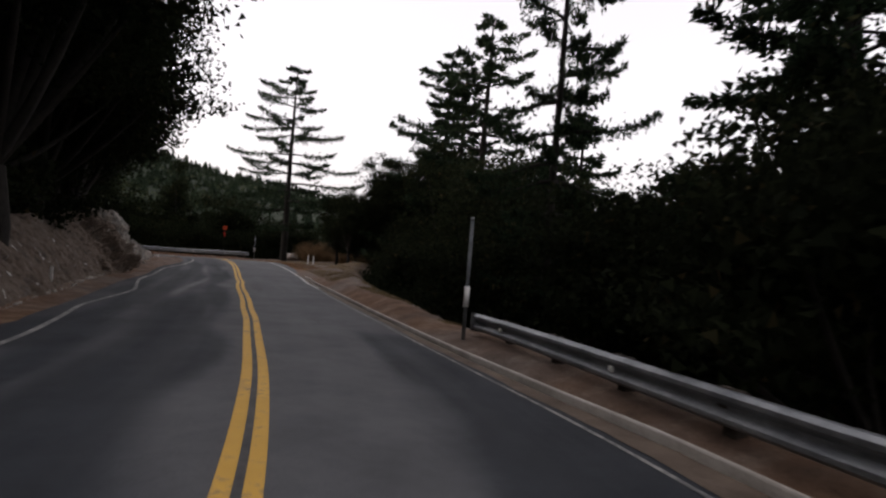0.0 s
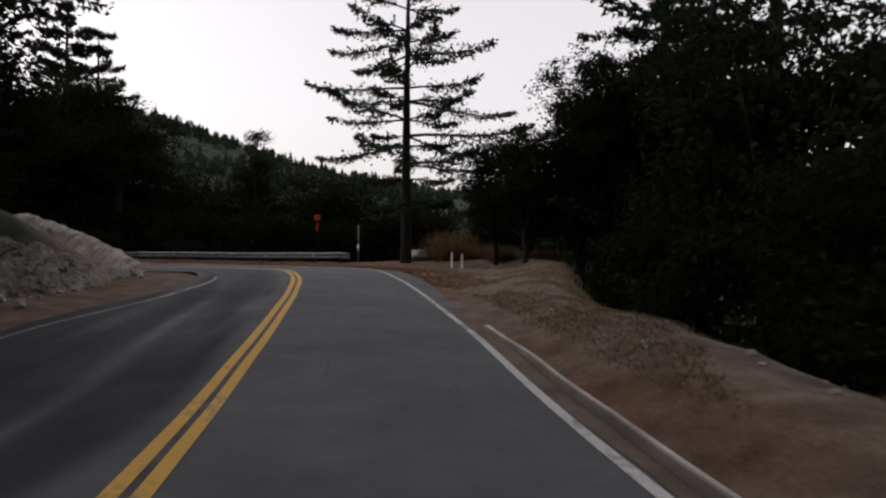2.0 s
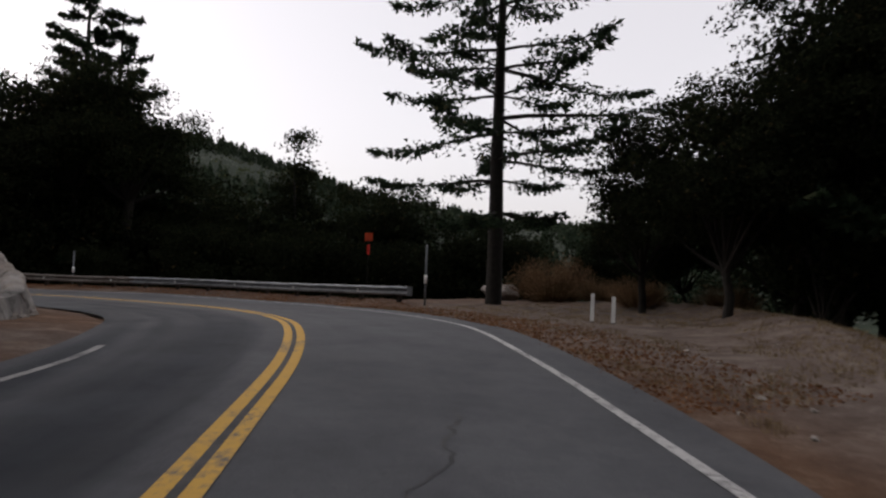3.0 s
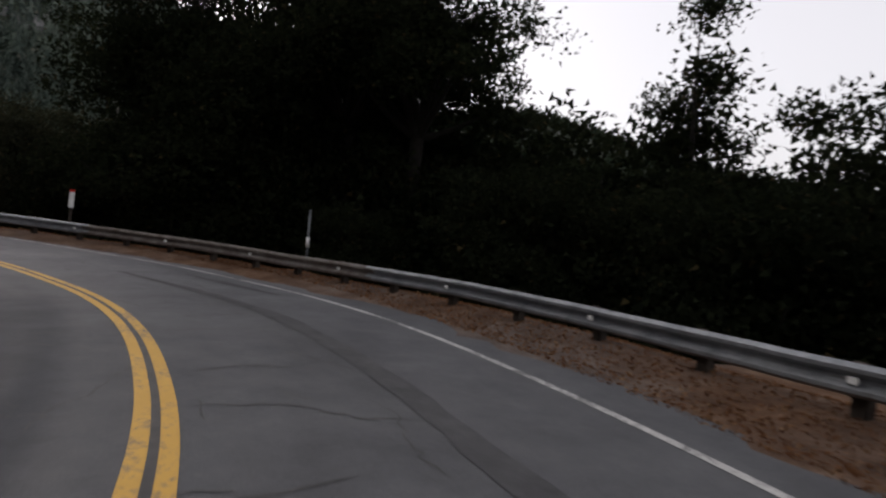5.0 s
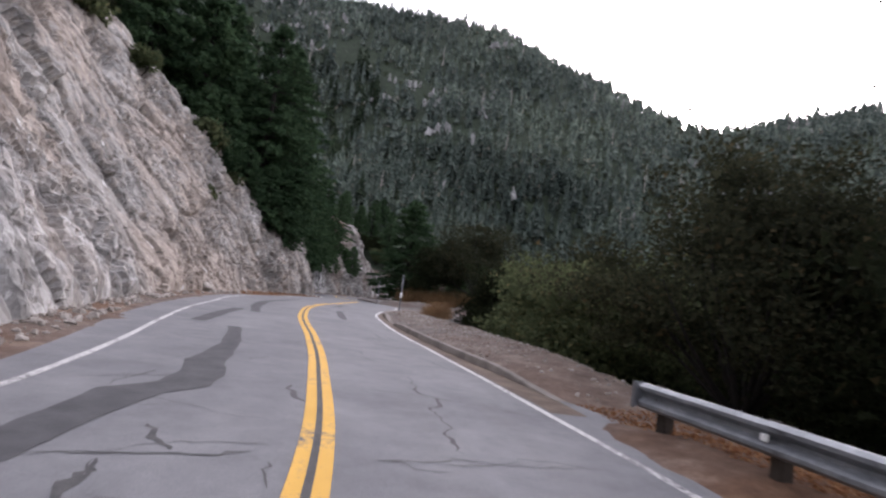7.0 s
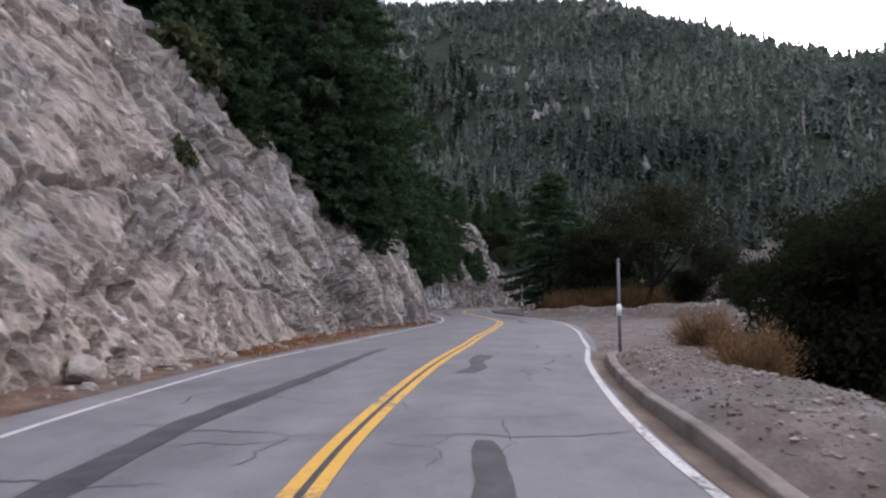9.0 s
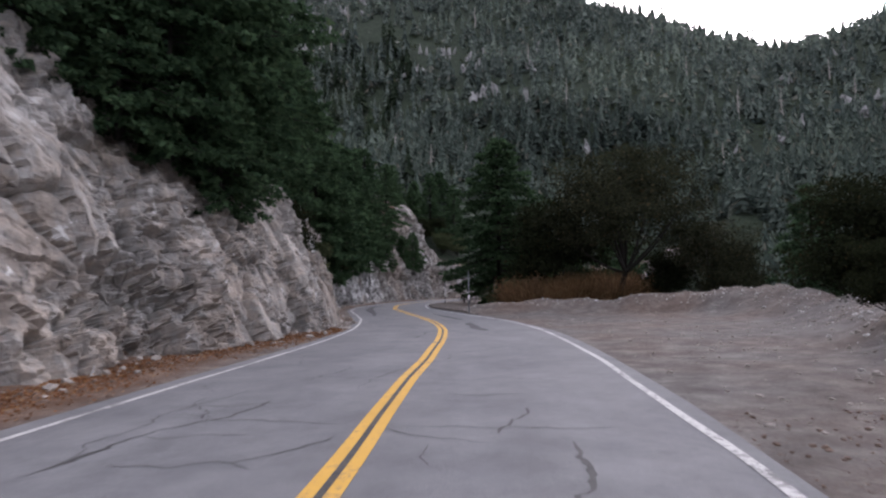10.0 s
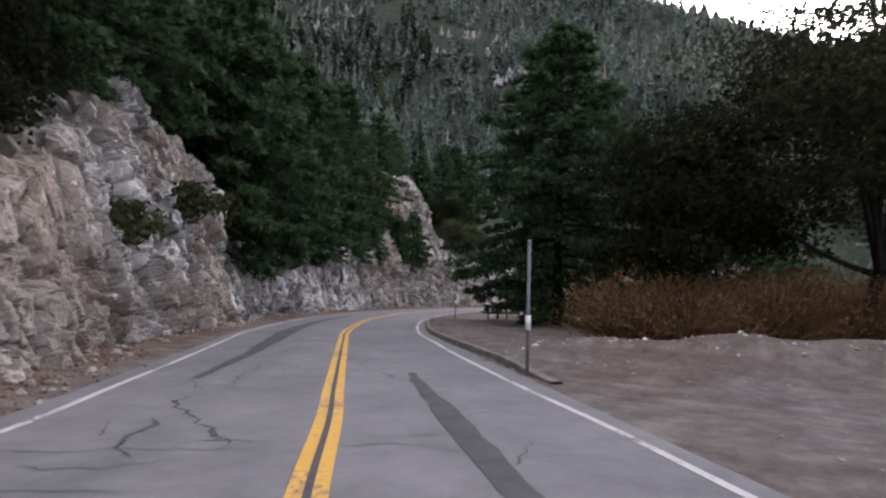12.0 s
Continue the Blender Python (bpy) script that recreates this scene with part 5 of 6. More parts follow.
oak_f = broadleaf("shrub", 29, 3.6, 2.2, 60, 56, SHADED_OAK, "dark evergreen shrub at the edge of the slope", 0.1, 0.1, 0.75, "bush", 0.42)
oak_c = broadleaf("oak_tree", 27, 7.0, 4.0, 190, 66, SHADED_OAK, "dark bushy evergreen oak", 0.12, 0.15)
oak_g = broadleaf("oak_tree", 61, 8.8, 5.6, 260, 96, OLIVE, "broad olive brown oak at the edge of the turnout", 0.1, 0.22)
small_con = conifer("conifer", 52, 7.5, 3.4, 0.03, 0.03, 24, DEEP, "small green conifer hanging over the rock edge", 0.34, 0.42, 0.17, 1.15)
scrub_a = broadleaf("shrub", 31, 3.0, 2.2, 70, 40, SHRUB, "olive green chaparral shrub", 0.15, 0.1, 0.75, "bush", 0.4)
scrub_c = broadleaf("shrub", 35, 5.6, 3.4, 170, 60, SHRUB, "tall olive green chaparral shrub below the road", 0.12, 0.1, 0.75, "bush", 0.5)
oak_n = broadleaf("slender_tree", 45, 17.0, 2.7, 150, 70, SHADED_OAK, "slender dark tree standing on the slope", 0.13, 0.3)
scrub_b = broadleaf("shrub", 33, 1.3, 1.0, 34, 34, SHRUB, "small green shrub growing on the rock", 0.1, 0.1, 0.75, "bush", 0.22)
brown_bush = dry_bush("dry_bush", 5, 1.6, 1.5, 700, "rust brown dry bush with thin stems", STRAW)

PLANTS = [
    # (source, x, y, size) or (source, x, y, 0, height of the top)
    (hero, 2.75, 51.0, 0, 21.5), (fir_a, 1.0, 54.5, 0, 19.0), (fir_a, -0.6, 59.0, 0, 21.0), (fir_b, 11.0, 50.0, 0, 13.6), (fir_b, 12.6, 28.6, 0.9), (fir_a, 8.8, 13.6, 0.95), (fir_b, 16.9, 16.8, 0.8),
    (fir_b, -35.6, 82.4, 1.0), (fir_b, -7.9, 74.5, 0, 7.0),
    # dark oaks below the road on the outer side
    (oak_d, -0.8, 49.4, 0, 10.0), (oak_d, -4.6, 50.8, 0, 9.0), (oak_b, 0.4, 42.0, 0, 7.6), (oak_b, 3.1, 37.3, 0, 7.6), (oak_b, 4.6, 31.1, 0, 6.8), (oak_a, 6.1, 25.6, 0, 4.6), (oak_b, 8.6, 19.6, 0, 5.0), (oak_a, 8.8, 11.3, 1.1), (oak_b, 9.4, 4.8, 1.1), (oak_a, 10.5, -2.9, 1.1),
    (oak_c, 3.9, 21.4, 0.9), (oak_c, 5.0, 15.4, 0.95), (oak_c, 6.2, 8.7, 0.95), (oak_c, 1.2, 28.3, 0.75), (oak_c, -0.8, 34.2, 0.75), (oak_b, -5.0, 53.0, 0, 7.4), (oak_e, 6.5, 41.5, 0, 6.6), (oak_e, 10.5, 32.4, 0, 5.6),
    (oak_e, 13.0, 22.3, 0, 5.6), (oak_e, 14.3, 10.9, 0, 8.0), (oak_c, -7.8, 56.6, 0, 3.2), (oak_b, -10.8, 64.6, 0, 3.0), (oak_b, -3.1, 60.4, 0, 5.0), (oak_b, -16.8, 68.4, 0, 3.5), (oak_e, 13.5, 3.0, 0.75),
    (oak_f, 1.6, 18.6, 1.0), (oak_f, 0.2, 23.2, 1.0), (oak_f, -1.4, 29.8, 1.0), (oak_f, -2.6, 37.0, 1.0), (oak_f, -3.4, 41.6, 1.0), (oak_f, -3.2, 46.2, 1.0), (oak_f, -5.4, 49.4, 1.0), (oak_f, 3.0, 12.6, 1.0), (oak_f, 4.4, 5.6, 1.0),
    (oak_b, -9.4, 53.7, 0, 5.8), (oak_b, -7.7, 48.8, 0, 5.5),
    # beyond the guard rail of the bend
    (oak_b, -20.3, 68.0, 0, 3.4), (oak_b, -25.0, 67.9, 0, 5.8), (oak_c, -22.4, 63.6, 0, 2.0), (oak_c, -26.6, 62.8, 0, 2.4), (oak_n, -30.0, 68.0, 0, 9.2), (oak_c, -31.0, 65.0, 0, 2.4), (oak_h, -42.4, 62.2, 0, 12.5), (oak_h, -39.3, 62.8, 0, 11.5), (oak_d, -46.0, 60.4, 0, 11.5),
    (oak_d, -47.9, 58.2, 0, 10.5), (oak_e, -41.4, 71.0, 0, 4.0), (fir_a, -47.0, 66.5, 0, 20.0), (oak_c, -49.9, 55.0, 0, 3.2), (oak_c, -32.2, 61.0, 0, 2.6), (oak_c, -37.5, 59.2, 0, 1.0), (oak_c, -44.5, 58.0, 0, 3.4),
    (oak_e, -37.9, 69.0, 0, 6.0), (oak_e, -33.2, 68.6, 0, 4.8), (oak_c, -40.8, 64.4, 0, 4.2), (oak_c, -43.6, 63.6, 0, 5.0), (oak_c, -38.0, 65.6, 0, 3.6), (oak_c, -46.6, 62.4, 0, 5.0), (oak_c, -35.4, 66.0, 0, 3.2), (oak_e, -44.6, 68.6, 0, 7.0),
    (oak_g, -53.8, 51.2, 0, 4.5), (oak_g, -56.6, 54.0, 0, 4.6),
    # scrub and trees below the road after the bend
    (scrub_a, -59.2, 48.5, 1.2), (scrub_c, -58.2, 47.6, 0, 2.2), (scrub_c, -61.6, 46.2, 0, 2.9), (scrub_c, -65.0, 44.9, 0, 2.9), (scrub_c, -68.6, 44.4, 0, 2.8), (scrub_c, -65.6, 48.6, 0, 3.4), (scrub_c, -61.1, 53.3, 0, 3.6), (scrub_a, -65.9, 43.3, 1.1), (scrub_c, -71.0, 45.9, 1.1), (scrub_a, -69.4, 42.2, 1.0),
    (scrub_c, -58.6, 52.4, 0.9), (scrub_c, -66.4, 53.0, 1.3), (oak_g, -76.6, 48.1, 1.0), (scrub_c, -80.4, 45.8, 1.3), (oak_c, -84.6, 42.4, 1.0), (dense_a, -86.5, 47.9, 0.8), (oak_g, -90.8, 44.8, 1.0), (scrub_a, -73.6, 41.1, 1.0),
    # round the dirt turnout
    (oak_c, -77.2, 38.1, 0, 2.2), (oak_c, -74.7, 39.4, 0, 2.6), (oak_c, -73.2, 40.4, 0, 3.2), (oak_c, -82.0, 36.5, 0, 1.9),
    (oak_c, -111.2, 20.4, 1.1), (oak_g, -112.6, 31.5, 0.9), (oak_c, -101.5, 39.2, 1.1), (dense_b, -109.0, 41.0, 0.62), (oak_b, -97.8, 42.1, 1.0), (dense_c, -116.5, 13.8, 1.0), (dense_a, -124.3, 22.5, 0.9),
    (oak_b, -119.3, 32.3, 0.9), (dense_b, -128.7, 9.5, 0.7), (oak_c, -120.8, 19.0, 0.9), (dense_b, -113.6, 37.6, 0.7), (dense_a, -132.7, 16.5, 0.9), (oak_b, -105.3, 45.8, 1.0),
    (oak_c, -112.4, 28.4, 0.6),
    # over the rock cut
    (dense_n, -77.2, 18.2, 0.95), (dense_n, -80.3, 17.4, 0.95), (dense_n, -83.4, 15.2, 0.95), (dense_a, -75.4, 12.6, 1.05), (dense_n, -89.6, 9.2, 1.0), (dense_n, -93.9, 6.2, 0.95), (oak_f, *on_road(134.5, -6.4)[:2], 0.7), (oak_f, *on_road(136.3, -7.0)[:2], 0.85), (oak_f, *on_road(138.2, -7.4)[:2], 1.0), (oak_f, *on_road(140.2, -8.2)[:2], 1.0), (oak_f, *on_road(137.5, -9.4)[:2], 1.2), (dense_n, -97.2, 4.6, 0.9), (dense_b, -102.4, 0.6, 0.9),
    (dense_a, -109.6, -1.4, 1.0), (dense_b, -115.0, -3.9, 0.85), (dense_a, -120.0, -6.2, 1.0), (dense_b, -125.0, -8.0, 0.75), (dense_a, -129.6, -11.5, 0.9), (dense_b, -83.9, 6.0, 1.1), (dense_a, -92.7, 0.0, 1.1), (dense_b, -101.0, -7.9, 1.1),
    (dense_n, *on_road(177, -8.6)[:2], 0.8), (dense_n, *on_road(182, -8.4)[:2], 0.75), (oak_c, -156.8, -16.6, 0.6), (oak_c, -160.5, -15.5, 0.65), (dense_b, -164.0, -18.6, 0.6), (dense_a, -159.6, -19.6, 0.6), (dense_b, -168.5, -16.0, 0.6), (scrub_c, -157.2, -12.9, 0.7), (scrub_c, -161.4, -12.0, 0.7), (dense_a, -171.5, -20.5, 0.7), (dense_b, -154.2, -20.8, 0.6),
    (dense_a, -71.4, 11.0, 1.0), (dense_b, -65.3, 12.4, 1.0), (oak_c, -58.9, 18.4, 0.8), (dense_b, -110.8, -11.6, 1.1), (dense_a, -121.8, -17.6, 1.1),
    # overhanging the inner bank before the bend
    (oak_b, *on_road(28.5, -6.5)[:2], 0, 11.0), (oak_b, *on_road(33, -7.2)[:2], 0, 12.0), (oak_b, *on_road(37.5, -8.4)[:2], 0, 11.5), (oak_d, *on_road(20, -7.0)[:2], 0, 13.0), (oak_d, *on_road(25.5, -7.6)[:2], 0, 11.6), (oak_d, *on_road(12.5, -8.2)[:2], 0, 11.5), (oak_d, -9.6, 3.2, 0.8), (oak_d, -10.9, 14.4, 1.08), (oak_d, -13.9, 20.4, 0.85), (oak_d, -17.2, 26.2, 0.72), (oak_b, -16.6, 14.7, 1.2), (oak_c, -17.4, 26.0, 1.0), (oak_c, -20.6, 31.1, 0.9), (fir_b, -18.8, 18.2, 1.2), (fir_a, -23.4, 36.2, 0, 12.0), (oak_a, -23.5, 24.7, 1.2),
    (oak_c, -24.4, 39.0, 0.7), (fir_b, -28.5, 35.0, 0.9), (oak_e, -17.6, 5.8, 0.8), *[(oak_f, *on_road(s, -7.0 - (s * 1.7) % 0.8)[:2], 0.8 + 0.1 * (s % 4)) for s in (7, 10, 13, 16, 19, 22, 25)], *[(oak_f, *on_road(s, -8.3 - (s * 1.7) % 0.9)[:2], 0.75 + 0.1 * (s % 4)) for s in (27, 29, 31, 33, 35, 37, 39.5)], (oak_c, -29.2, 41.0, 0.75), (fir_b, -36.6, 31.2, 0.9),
]
pr = np.random.default_rng(77)
TALL = {ob: max((v.co.z for v in next(c for c in ob.children if c.name.startswith("crown")).data.vertices)) for ob in {row[0] for row in PLANTS}}
for source, x, y, size, *top in PLANTS:
    size = (top[0] - height(x, y) + 0.15) / TALL[source] if top else size * pr.uniform(0.95, 1.06)
    plant(source, x, y, pr.uniform(0, 6.28), size)

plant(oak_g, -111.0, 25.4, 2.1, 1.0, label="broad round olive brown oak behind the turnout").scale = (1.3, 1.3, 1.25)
plant(brown_bush, -13.1, 61.3, 0.0, 1.35, 0.1, label="large round rust brown dry bush beside a boulder")
for k, (x, y, size) in enumerate([(-9.4, 57.0, 0.8), (-6.8, 54.3, 0.7), (-11.0, 60.5, 0.7), (-58.4, 46.6, 0.6), (-56.0, 47.9, 0.55), (-61.5, 45.0, 0.6), (-63.5, 44.2, 0.7)]
                                   + [tuple(on_road(145.5 + pr.normal(0, 0.5), 9.0 + 1.1 * i)[:2]) + (pr.uniform(1.35, 1.7),) for i in range(9)]):
    plant(brown_bush, x, y, k * 1.3, size, 0.1)
for x, y, wide, top in ((-68.0, 38.0, 0.55, 0.5), (-73.1, 36.4, 0.62, 0.72)):
    plant(brown_bush, x, y, 0.7 + wide, 1.0, 0.15, label="rust brown dry bush on the dirt bank").scale = (wide, wide, max(top - height(x, y), 0.7) / 1.5)
for s, v, size in [(109.4, 0.75, 1.7), (104.5, 0.78, 1.4), (101.0, 0.8, 1.6), (98, 0.9, 1.5), (107, 0.42, 0.8), (112, 0.72, 1.0), (143.6, 0.4, 1.15), (149.6, 0.5, 1.35), (154.0, 0.72, 1.3), (158.7, 0.85, 1.6), (163.5, 0.8, 1.6), (94, 0.85, 1.5)]:
    cut, bank, lean = (float(table(s, rows)) for rows in (CUT, BANK, LEAN))
    at = on_road(s, -(bank + lean * cut * v ** 1.15), v * (cut + 0.8) - 0.5)
    ob = plant(scrub_b, at[0], at[1], s, size)
    ob.location.z = at[2]

for k, (s, v, out) in enumerate([(110.5, 0.85, -0.2), (112.5, 0.9, -0.2), (114.5, 0.85, 0.3), (116.5, 0.85, 0.6), (118.0, 0.9, 0.7), (119.5, 0.72, 0.7), (121.0, 0.85, 0.7), (122.5, 1.0, 0.3), (156, 0.85, -0.25), (160, 0.8, -0.25), (164.5, 0.8, -0.25), (168, 0.8, -0.25), (171.5, 0.85, -0.25), (175, 0.8, -0.2), (179, 0.75, -0.2), (183, 0.6, 0.0), (185, 0.45, 0.2)]):
    cut, bank, lean = (float(table(s, rows)) for rows in (CUT, BANK, LEAN))
    at = on_road(s, -(bank + lean * cut * v ** 1.15 - out), v * (cut + 0.8) - 0.7)
    ob = plant(small_con, at[0], at[1], s, (0.6, 0.72, 0.55)[k % 3])
    ob.location.z = at[2]


def leaf_litter(count, seed):
    """Fallen leaves on the dirt beside the road, one mesh."""
    r = np.random.default_rng(seed)
    outer = r.random(count) < 0.7
    s = np.where(outer, r.uniform(40, 80, count), r.uniform(104, 126, count))
    d = np.where(outer, table(s, PAVED_RIGHT) - 0.15 + 2.2 * r.random(count) ** 1.3, -table(s, BANK) + 0.1 + np.abs(r.normal(0.2, 0.5, count)))
    at = on_road(s, d)
    at[:, 2] = sheet_z(at[:, 0], at[:, 1]) + 0.012
    way = r.normal(0, 1, (count, 3)) * (1, 1, 0.25)
    v, f = leaf_quads(at, way, r.uniform(0.03, 0.075, count), r.uniform(0.02, 0.045, count), r)
    tagged(new("leaf_litter", mesh_of("leaf_litter", v, f, LITTER)), "rust brown fallen leaves on the dirt beside the rail", "leaves", "", "stuff")


leaf_litter(40000, 21)


def dry_grass(count, seed):
    """Dry grass on the verge, one mesh."""
    r = np.random.default_rng(seed)
    s = r.uniform(13, 52, count)
    d = 4.2 + (table(s, SHOULDER) + 1.2 - 4.2) * r.random(count)
    keep = fbm(np.stack([s / 3, d / 1.5, 0 * s], -1), 3, 5) > -0.18
    at = on_road(s, d)[keep]
    at[:, 2] = sheet_z(at[:, 0], at[:, 1]) - 0.02
    n = len(at)
    root = np.repeat(at, 9, 0) + r.normal(0, 0.06, (n * 9, 3)) * (1, 1, 0)
    way = r.normal(0, 0.4, (n * 9, 3)) + (0, 0, 1)
    v, f = leaf_quads(root, way, r.uniform(0.03, 0.11, n * 9), np.full(n * 9, 0.01), r)
    tagged(new("dry_grass", mesh_of("dry_grass", v, f, DRY_GRASS)), "dry straw-coloured grass on the roadside bank", "grass", "", "stuff")


dry_grass(13000, 12)

# ------------------------------------------------------------------ far woods


def far_woods(name, count, seed, inner, outer, heading, tall, label, mat, broad=0.0, tiers=5, sides=5):
    """Woods on the mountains: many small spiky trees in one mesh."""
    r = np.random.default_rng(seed)
    a = np.radians(r.uniform(*heading, count * 3))
    rad = inner + (outer - inner) * r.random(count * 3) ** 0.75
    x, y = MIDDLE[0] - np.sin(a) * rad, MIDDLE[1] + np.cos(a) * rad
    s, d = to_road(x, y)
    keep = (np.abs(d) > 20) & (fbm(np.stack([x, y, 0 * x], -1) / 45, 3, 8) > -0.42)
    x, y = x[keep][:count], y[keep][:count]
    n = len(x)
    z = sheet_z(x, y) - 0.4
    h = r.uniform(*tall, n) * (0.5 + 0.6 * r.random(n)) * np.where(r.random(n) < 0.1, 1.3, 1.0)
    w = h * r.uniform(0.13, 0.26, n) * (1 + broad * r.random(n))
    verts = []
    for k in range(tiers):
        f = (k + r.uniform(-0.2, 0.2, n)) / tiers
        turn = r.uniform(0, 6.3, n)
        for i in range(sides):
            ang = turn + i * 6.283 / sides + r.normal(0, 0.25, n)
            reach = w * np.clip(1 - f, 0.03, 1) ** 0.8 * r.uniform(0.55, 1.25, n)
            c, sn = np.cos(ang), np.sin(ang)
            wide = reach * r.uniform(0.3, 0.6, n) * (6 / sides)
            tip = z + h * np.minimum(f + 1.5 / tiers, 1.0)
            low = z + h * np.clip(f + r.uniform(-0.3, 0.2, n) / tiers, 0, 1)
            verts.append(np.stack([np.stack([x, y, tip], -1), np.stack([x + c * reach - sn * wide, y + sn * reach + c * wide, low], -1), np.stack([x + c * reach + sn * wide, y + sn * reach - c * wide, low + 0.02 * h], -1)], 1))
    v = np.stack(verts, 1).reshape(-1, 3)
    faces = np.arange(len(v)).reshape(-1, 3)
    tagged(new(name, mesh_of(name, v, faces, mat)), label, "forest", "", "stuff")


far_woods("mountain_forest", 9500, 1, 210, 560, (66, 150), (5, 12), "dark conifer forest covering the mountainside", HAZED_GREEN, 0.0, 7, 4)
far_woods("near_forest", 4200, 4, 62, 230, (66, 150), (5, 12), "dark conifers on the lower mountainside", HAZED_GREEN, 0.0, 10, 6)
far_woods("hillside_forest", 8000, 2, 60, 520, (-35, 66), (3, 7), "dark green wooded hillside beyond the canyon", HILL_GREEN, 1.6, 5, 5)
far_woods("inner_forest", 1300, 3, 20, 300, (120, 200), (8, 15), "dense conifers on the slope above the rock face", HILL_GREEN, 0.0, 10, 5)


def far_scrub(name, count, seed, inner, outer, heading, label):
    r = np.random.default_rng(seed)
    a, rad = np.radians(r.uniform(*heading, count)), r.uniform(inner, outer, count)
    x, y = MIDDLE[0] - np.sin(a) * rad, MIDDLE[1] + np.cos(a) * rad
    s, d = to_road(x, y)
    keep = np.abs(d) > 36
    x, y = x[keep], y[keep]
    z = sheet_z(x, y)
    n, per = len(x), 42
    size = r.uniform(1.0, 2.6, n)
    off = r.normal(0, 0.5, (n, per, 3)) * (1, 1, 0.7)
    off[..., 2] = np.abs(off[..., 2]) * 1.1
    at = np.stack([x, y, z], -1)[:, None] + off * size[:, None, None]
    k = np.repeat(size, per)
    v, f = leaf_quads(at.reshape(-1, 3), r.normal(size=(n * per, 3)), k * 0.3, k * 0.24, r)
    tagged(new(name, mesh_of(name, v, f, SHRUB)), label, "shrubs", "", "stuff")


def far_places(r, count, inner, outer, heading):
    a, rad = np.radians(r.uniform(*heading, count)), inner + (outer - inner) * r.random(count) ** 0.8
    x, y = MIDDLE[0] - np.sin(a) * rad, MIDDLE[1] + np.cos(a) * rad
    keep = np.abs(to_road(x, y)[1]) > 45
    return x[keep], y[keep]


def mountain_rocks(count, seed):
    """Pale broken crags standing out of the forest, one mesh."""
    r = np.random.default_rng(seed)
    x, y = far_places(r, count * 3, 120, 520, (62, 150))
    crop = fbm(np.stack([x, y, 0 * x], -1) / 60, 3, 66) > 0.02
    x, y = x[crop][:count], y[crop][:count]
    z = sheet_z(x, y)
    pieces = []
    for px, py, pz in zip(x, y, z):
        for _ in range(r.integers(3, 9)):
            high, wide = r.uniform(1.0, 4.5), r.uniform(0.35, 1.1)
            lev = np.array([-0.3, 0.25, 0.6, 0.85, 1.0])
            at = np.array((px, py, pz)) + r.normal(0, 2.4, 3) * (1, 1, 0.2) + lev[:, None] * np.array((r.normal(0, 0.25) * high, r.normal(0, 0.25) * high, high))
            v, f = tube(at, wide * np.array((1.2, 1.0, 0.75, 0.45, 0.05)) * r.uniform(0.7, 1.3, 5), 5)
            pieces.append((v + r.normal(0, 0.24 * wide, v.shape), f))
    tagged(new("mountain_crags", mesh_of("mountain_crags", *joined(pieces), CRAG)), "pale grey crags standing out of the mountain forest", "rocks", "", "stuff")


def dead_trees(count, seed):
    """Bare grey snags scattered through the mountain forest, one mesh."""
    r = np.random.default_rng(seed)
    x, y = far_places(r, count, 110, 420, (70, 150))
    pieces = []
    for px, py, pz in zip(x, y, sheet_z(x, y)):
        high = r.uniform(7, 13)
        lev = np.linspace(0, 1, 4)
        pieces.append(tube(np.stack([px + r.normal(0, 0.2, 4), py + r.normal(0, 0.2, 4), pz - 0.5 + lev * high], -1), 0.32 * (1 - lev) + 0.05, 4))
        for f in r.uniform(0.25, 0.95, 16):
            a, long = r.uniform(0, 6.3), high * 0.22 * (1.1 - f) * r.uniform(0.6, 1.3)
            root = np.array((px, py, pz + f * high))
            pieces.append(tube(np.stack([root, root + (np.cos(a) * long * 0.6, np.sin(a) * long * 0.6, 0.1 * long), root + (np.cos(a) * long, np.sin(a) * long, -0.1 * long)]), (0.13, 0.1, 0.05), 3))
    tagged(new("dead_trees", mesh_of("dead_trees", *joined(pieces), DEAD)), "bare grey dead conifers among the mountain forest", "trees", "", "stuff")


mountain_rocks(260, 71)
dead_trees(60, 72)
far_scrub("chaparral", 2600, 9, 45, 330, (10, 150), "olive green chaparral covering the lower slopes")
# ------------------------------------------------------------------ guard rails
W_BEAM = [(0.0, 0.155), (0.035, 0.15), (0.078, 0.115), (0.078, 0.075), (0.02, 0.035), (0.0, 0.015), (0.0, -0.015), (0.02, -0.035), (0.078, -0.075), (0.078, -0.115), (0.035, -0.15), (0.0, -0.155)]


def rail_path(points):
    """An even line through plan points, with the ground's height."""
    p = resampled(np.array(points, float), 0.25)
    k = np.exp(-np.linspace(-2, 2, 13) ** 2)
    pad = np.vstack([p[0] + (p[0] - p[6:0:-1]), p, p[-1] + (p[-1] - p[-2:-8:-1])])
    return np.stack([np.convolve(pad[:, i], k / k.sum(), "valid") for i in (0, 1)], 1)


def beam_mesh(p, z, facing):
    """One length of W-beam, with thickness; facing: -1 when the road lies to the left of the path."""
    t = np.gradient(p, axis=0)
    t /= np.linalg.norm(t, axis=1)[:, None]
    side = np.stack([-t[:, 1], t[:, 0]], -1) * -facing
    prof = W_BEAM + [(x - 0.012, h) for x, h in W_BEAM[::-1]]
    v = np.stack([np.c_[p + side * x, z + h] for x, h in prof], 1)
    return mesh_of("rail_section", v.reshape(-1, 3), grid_faces(len(p), len(prof), True), STEEL, False)


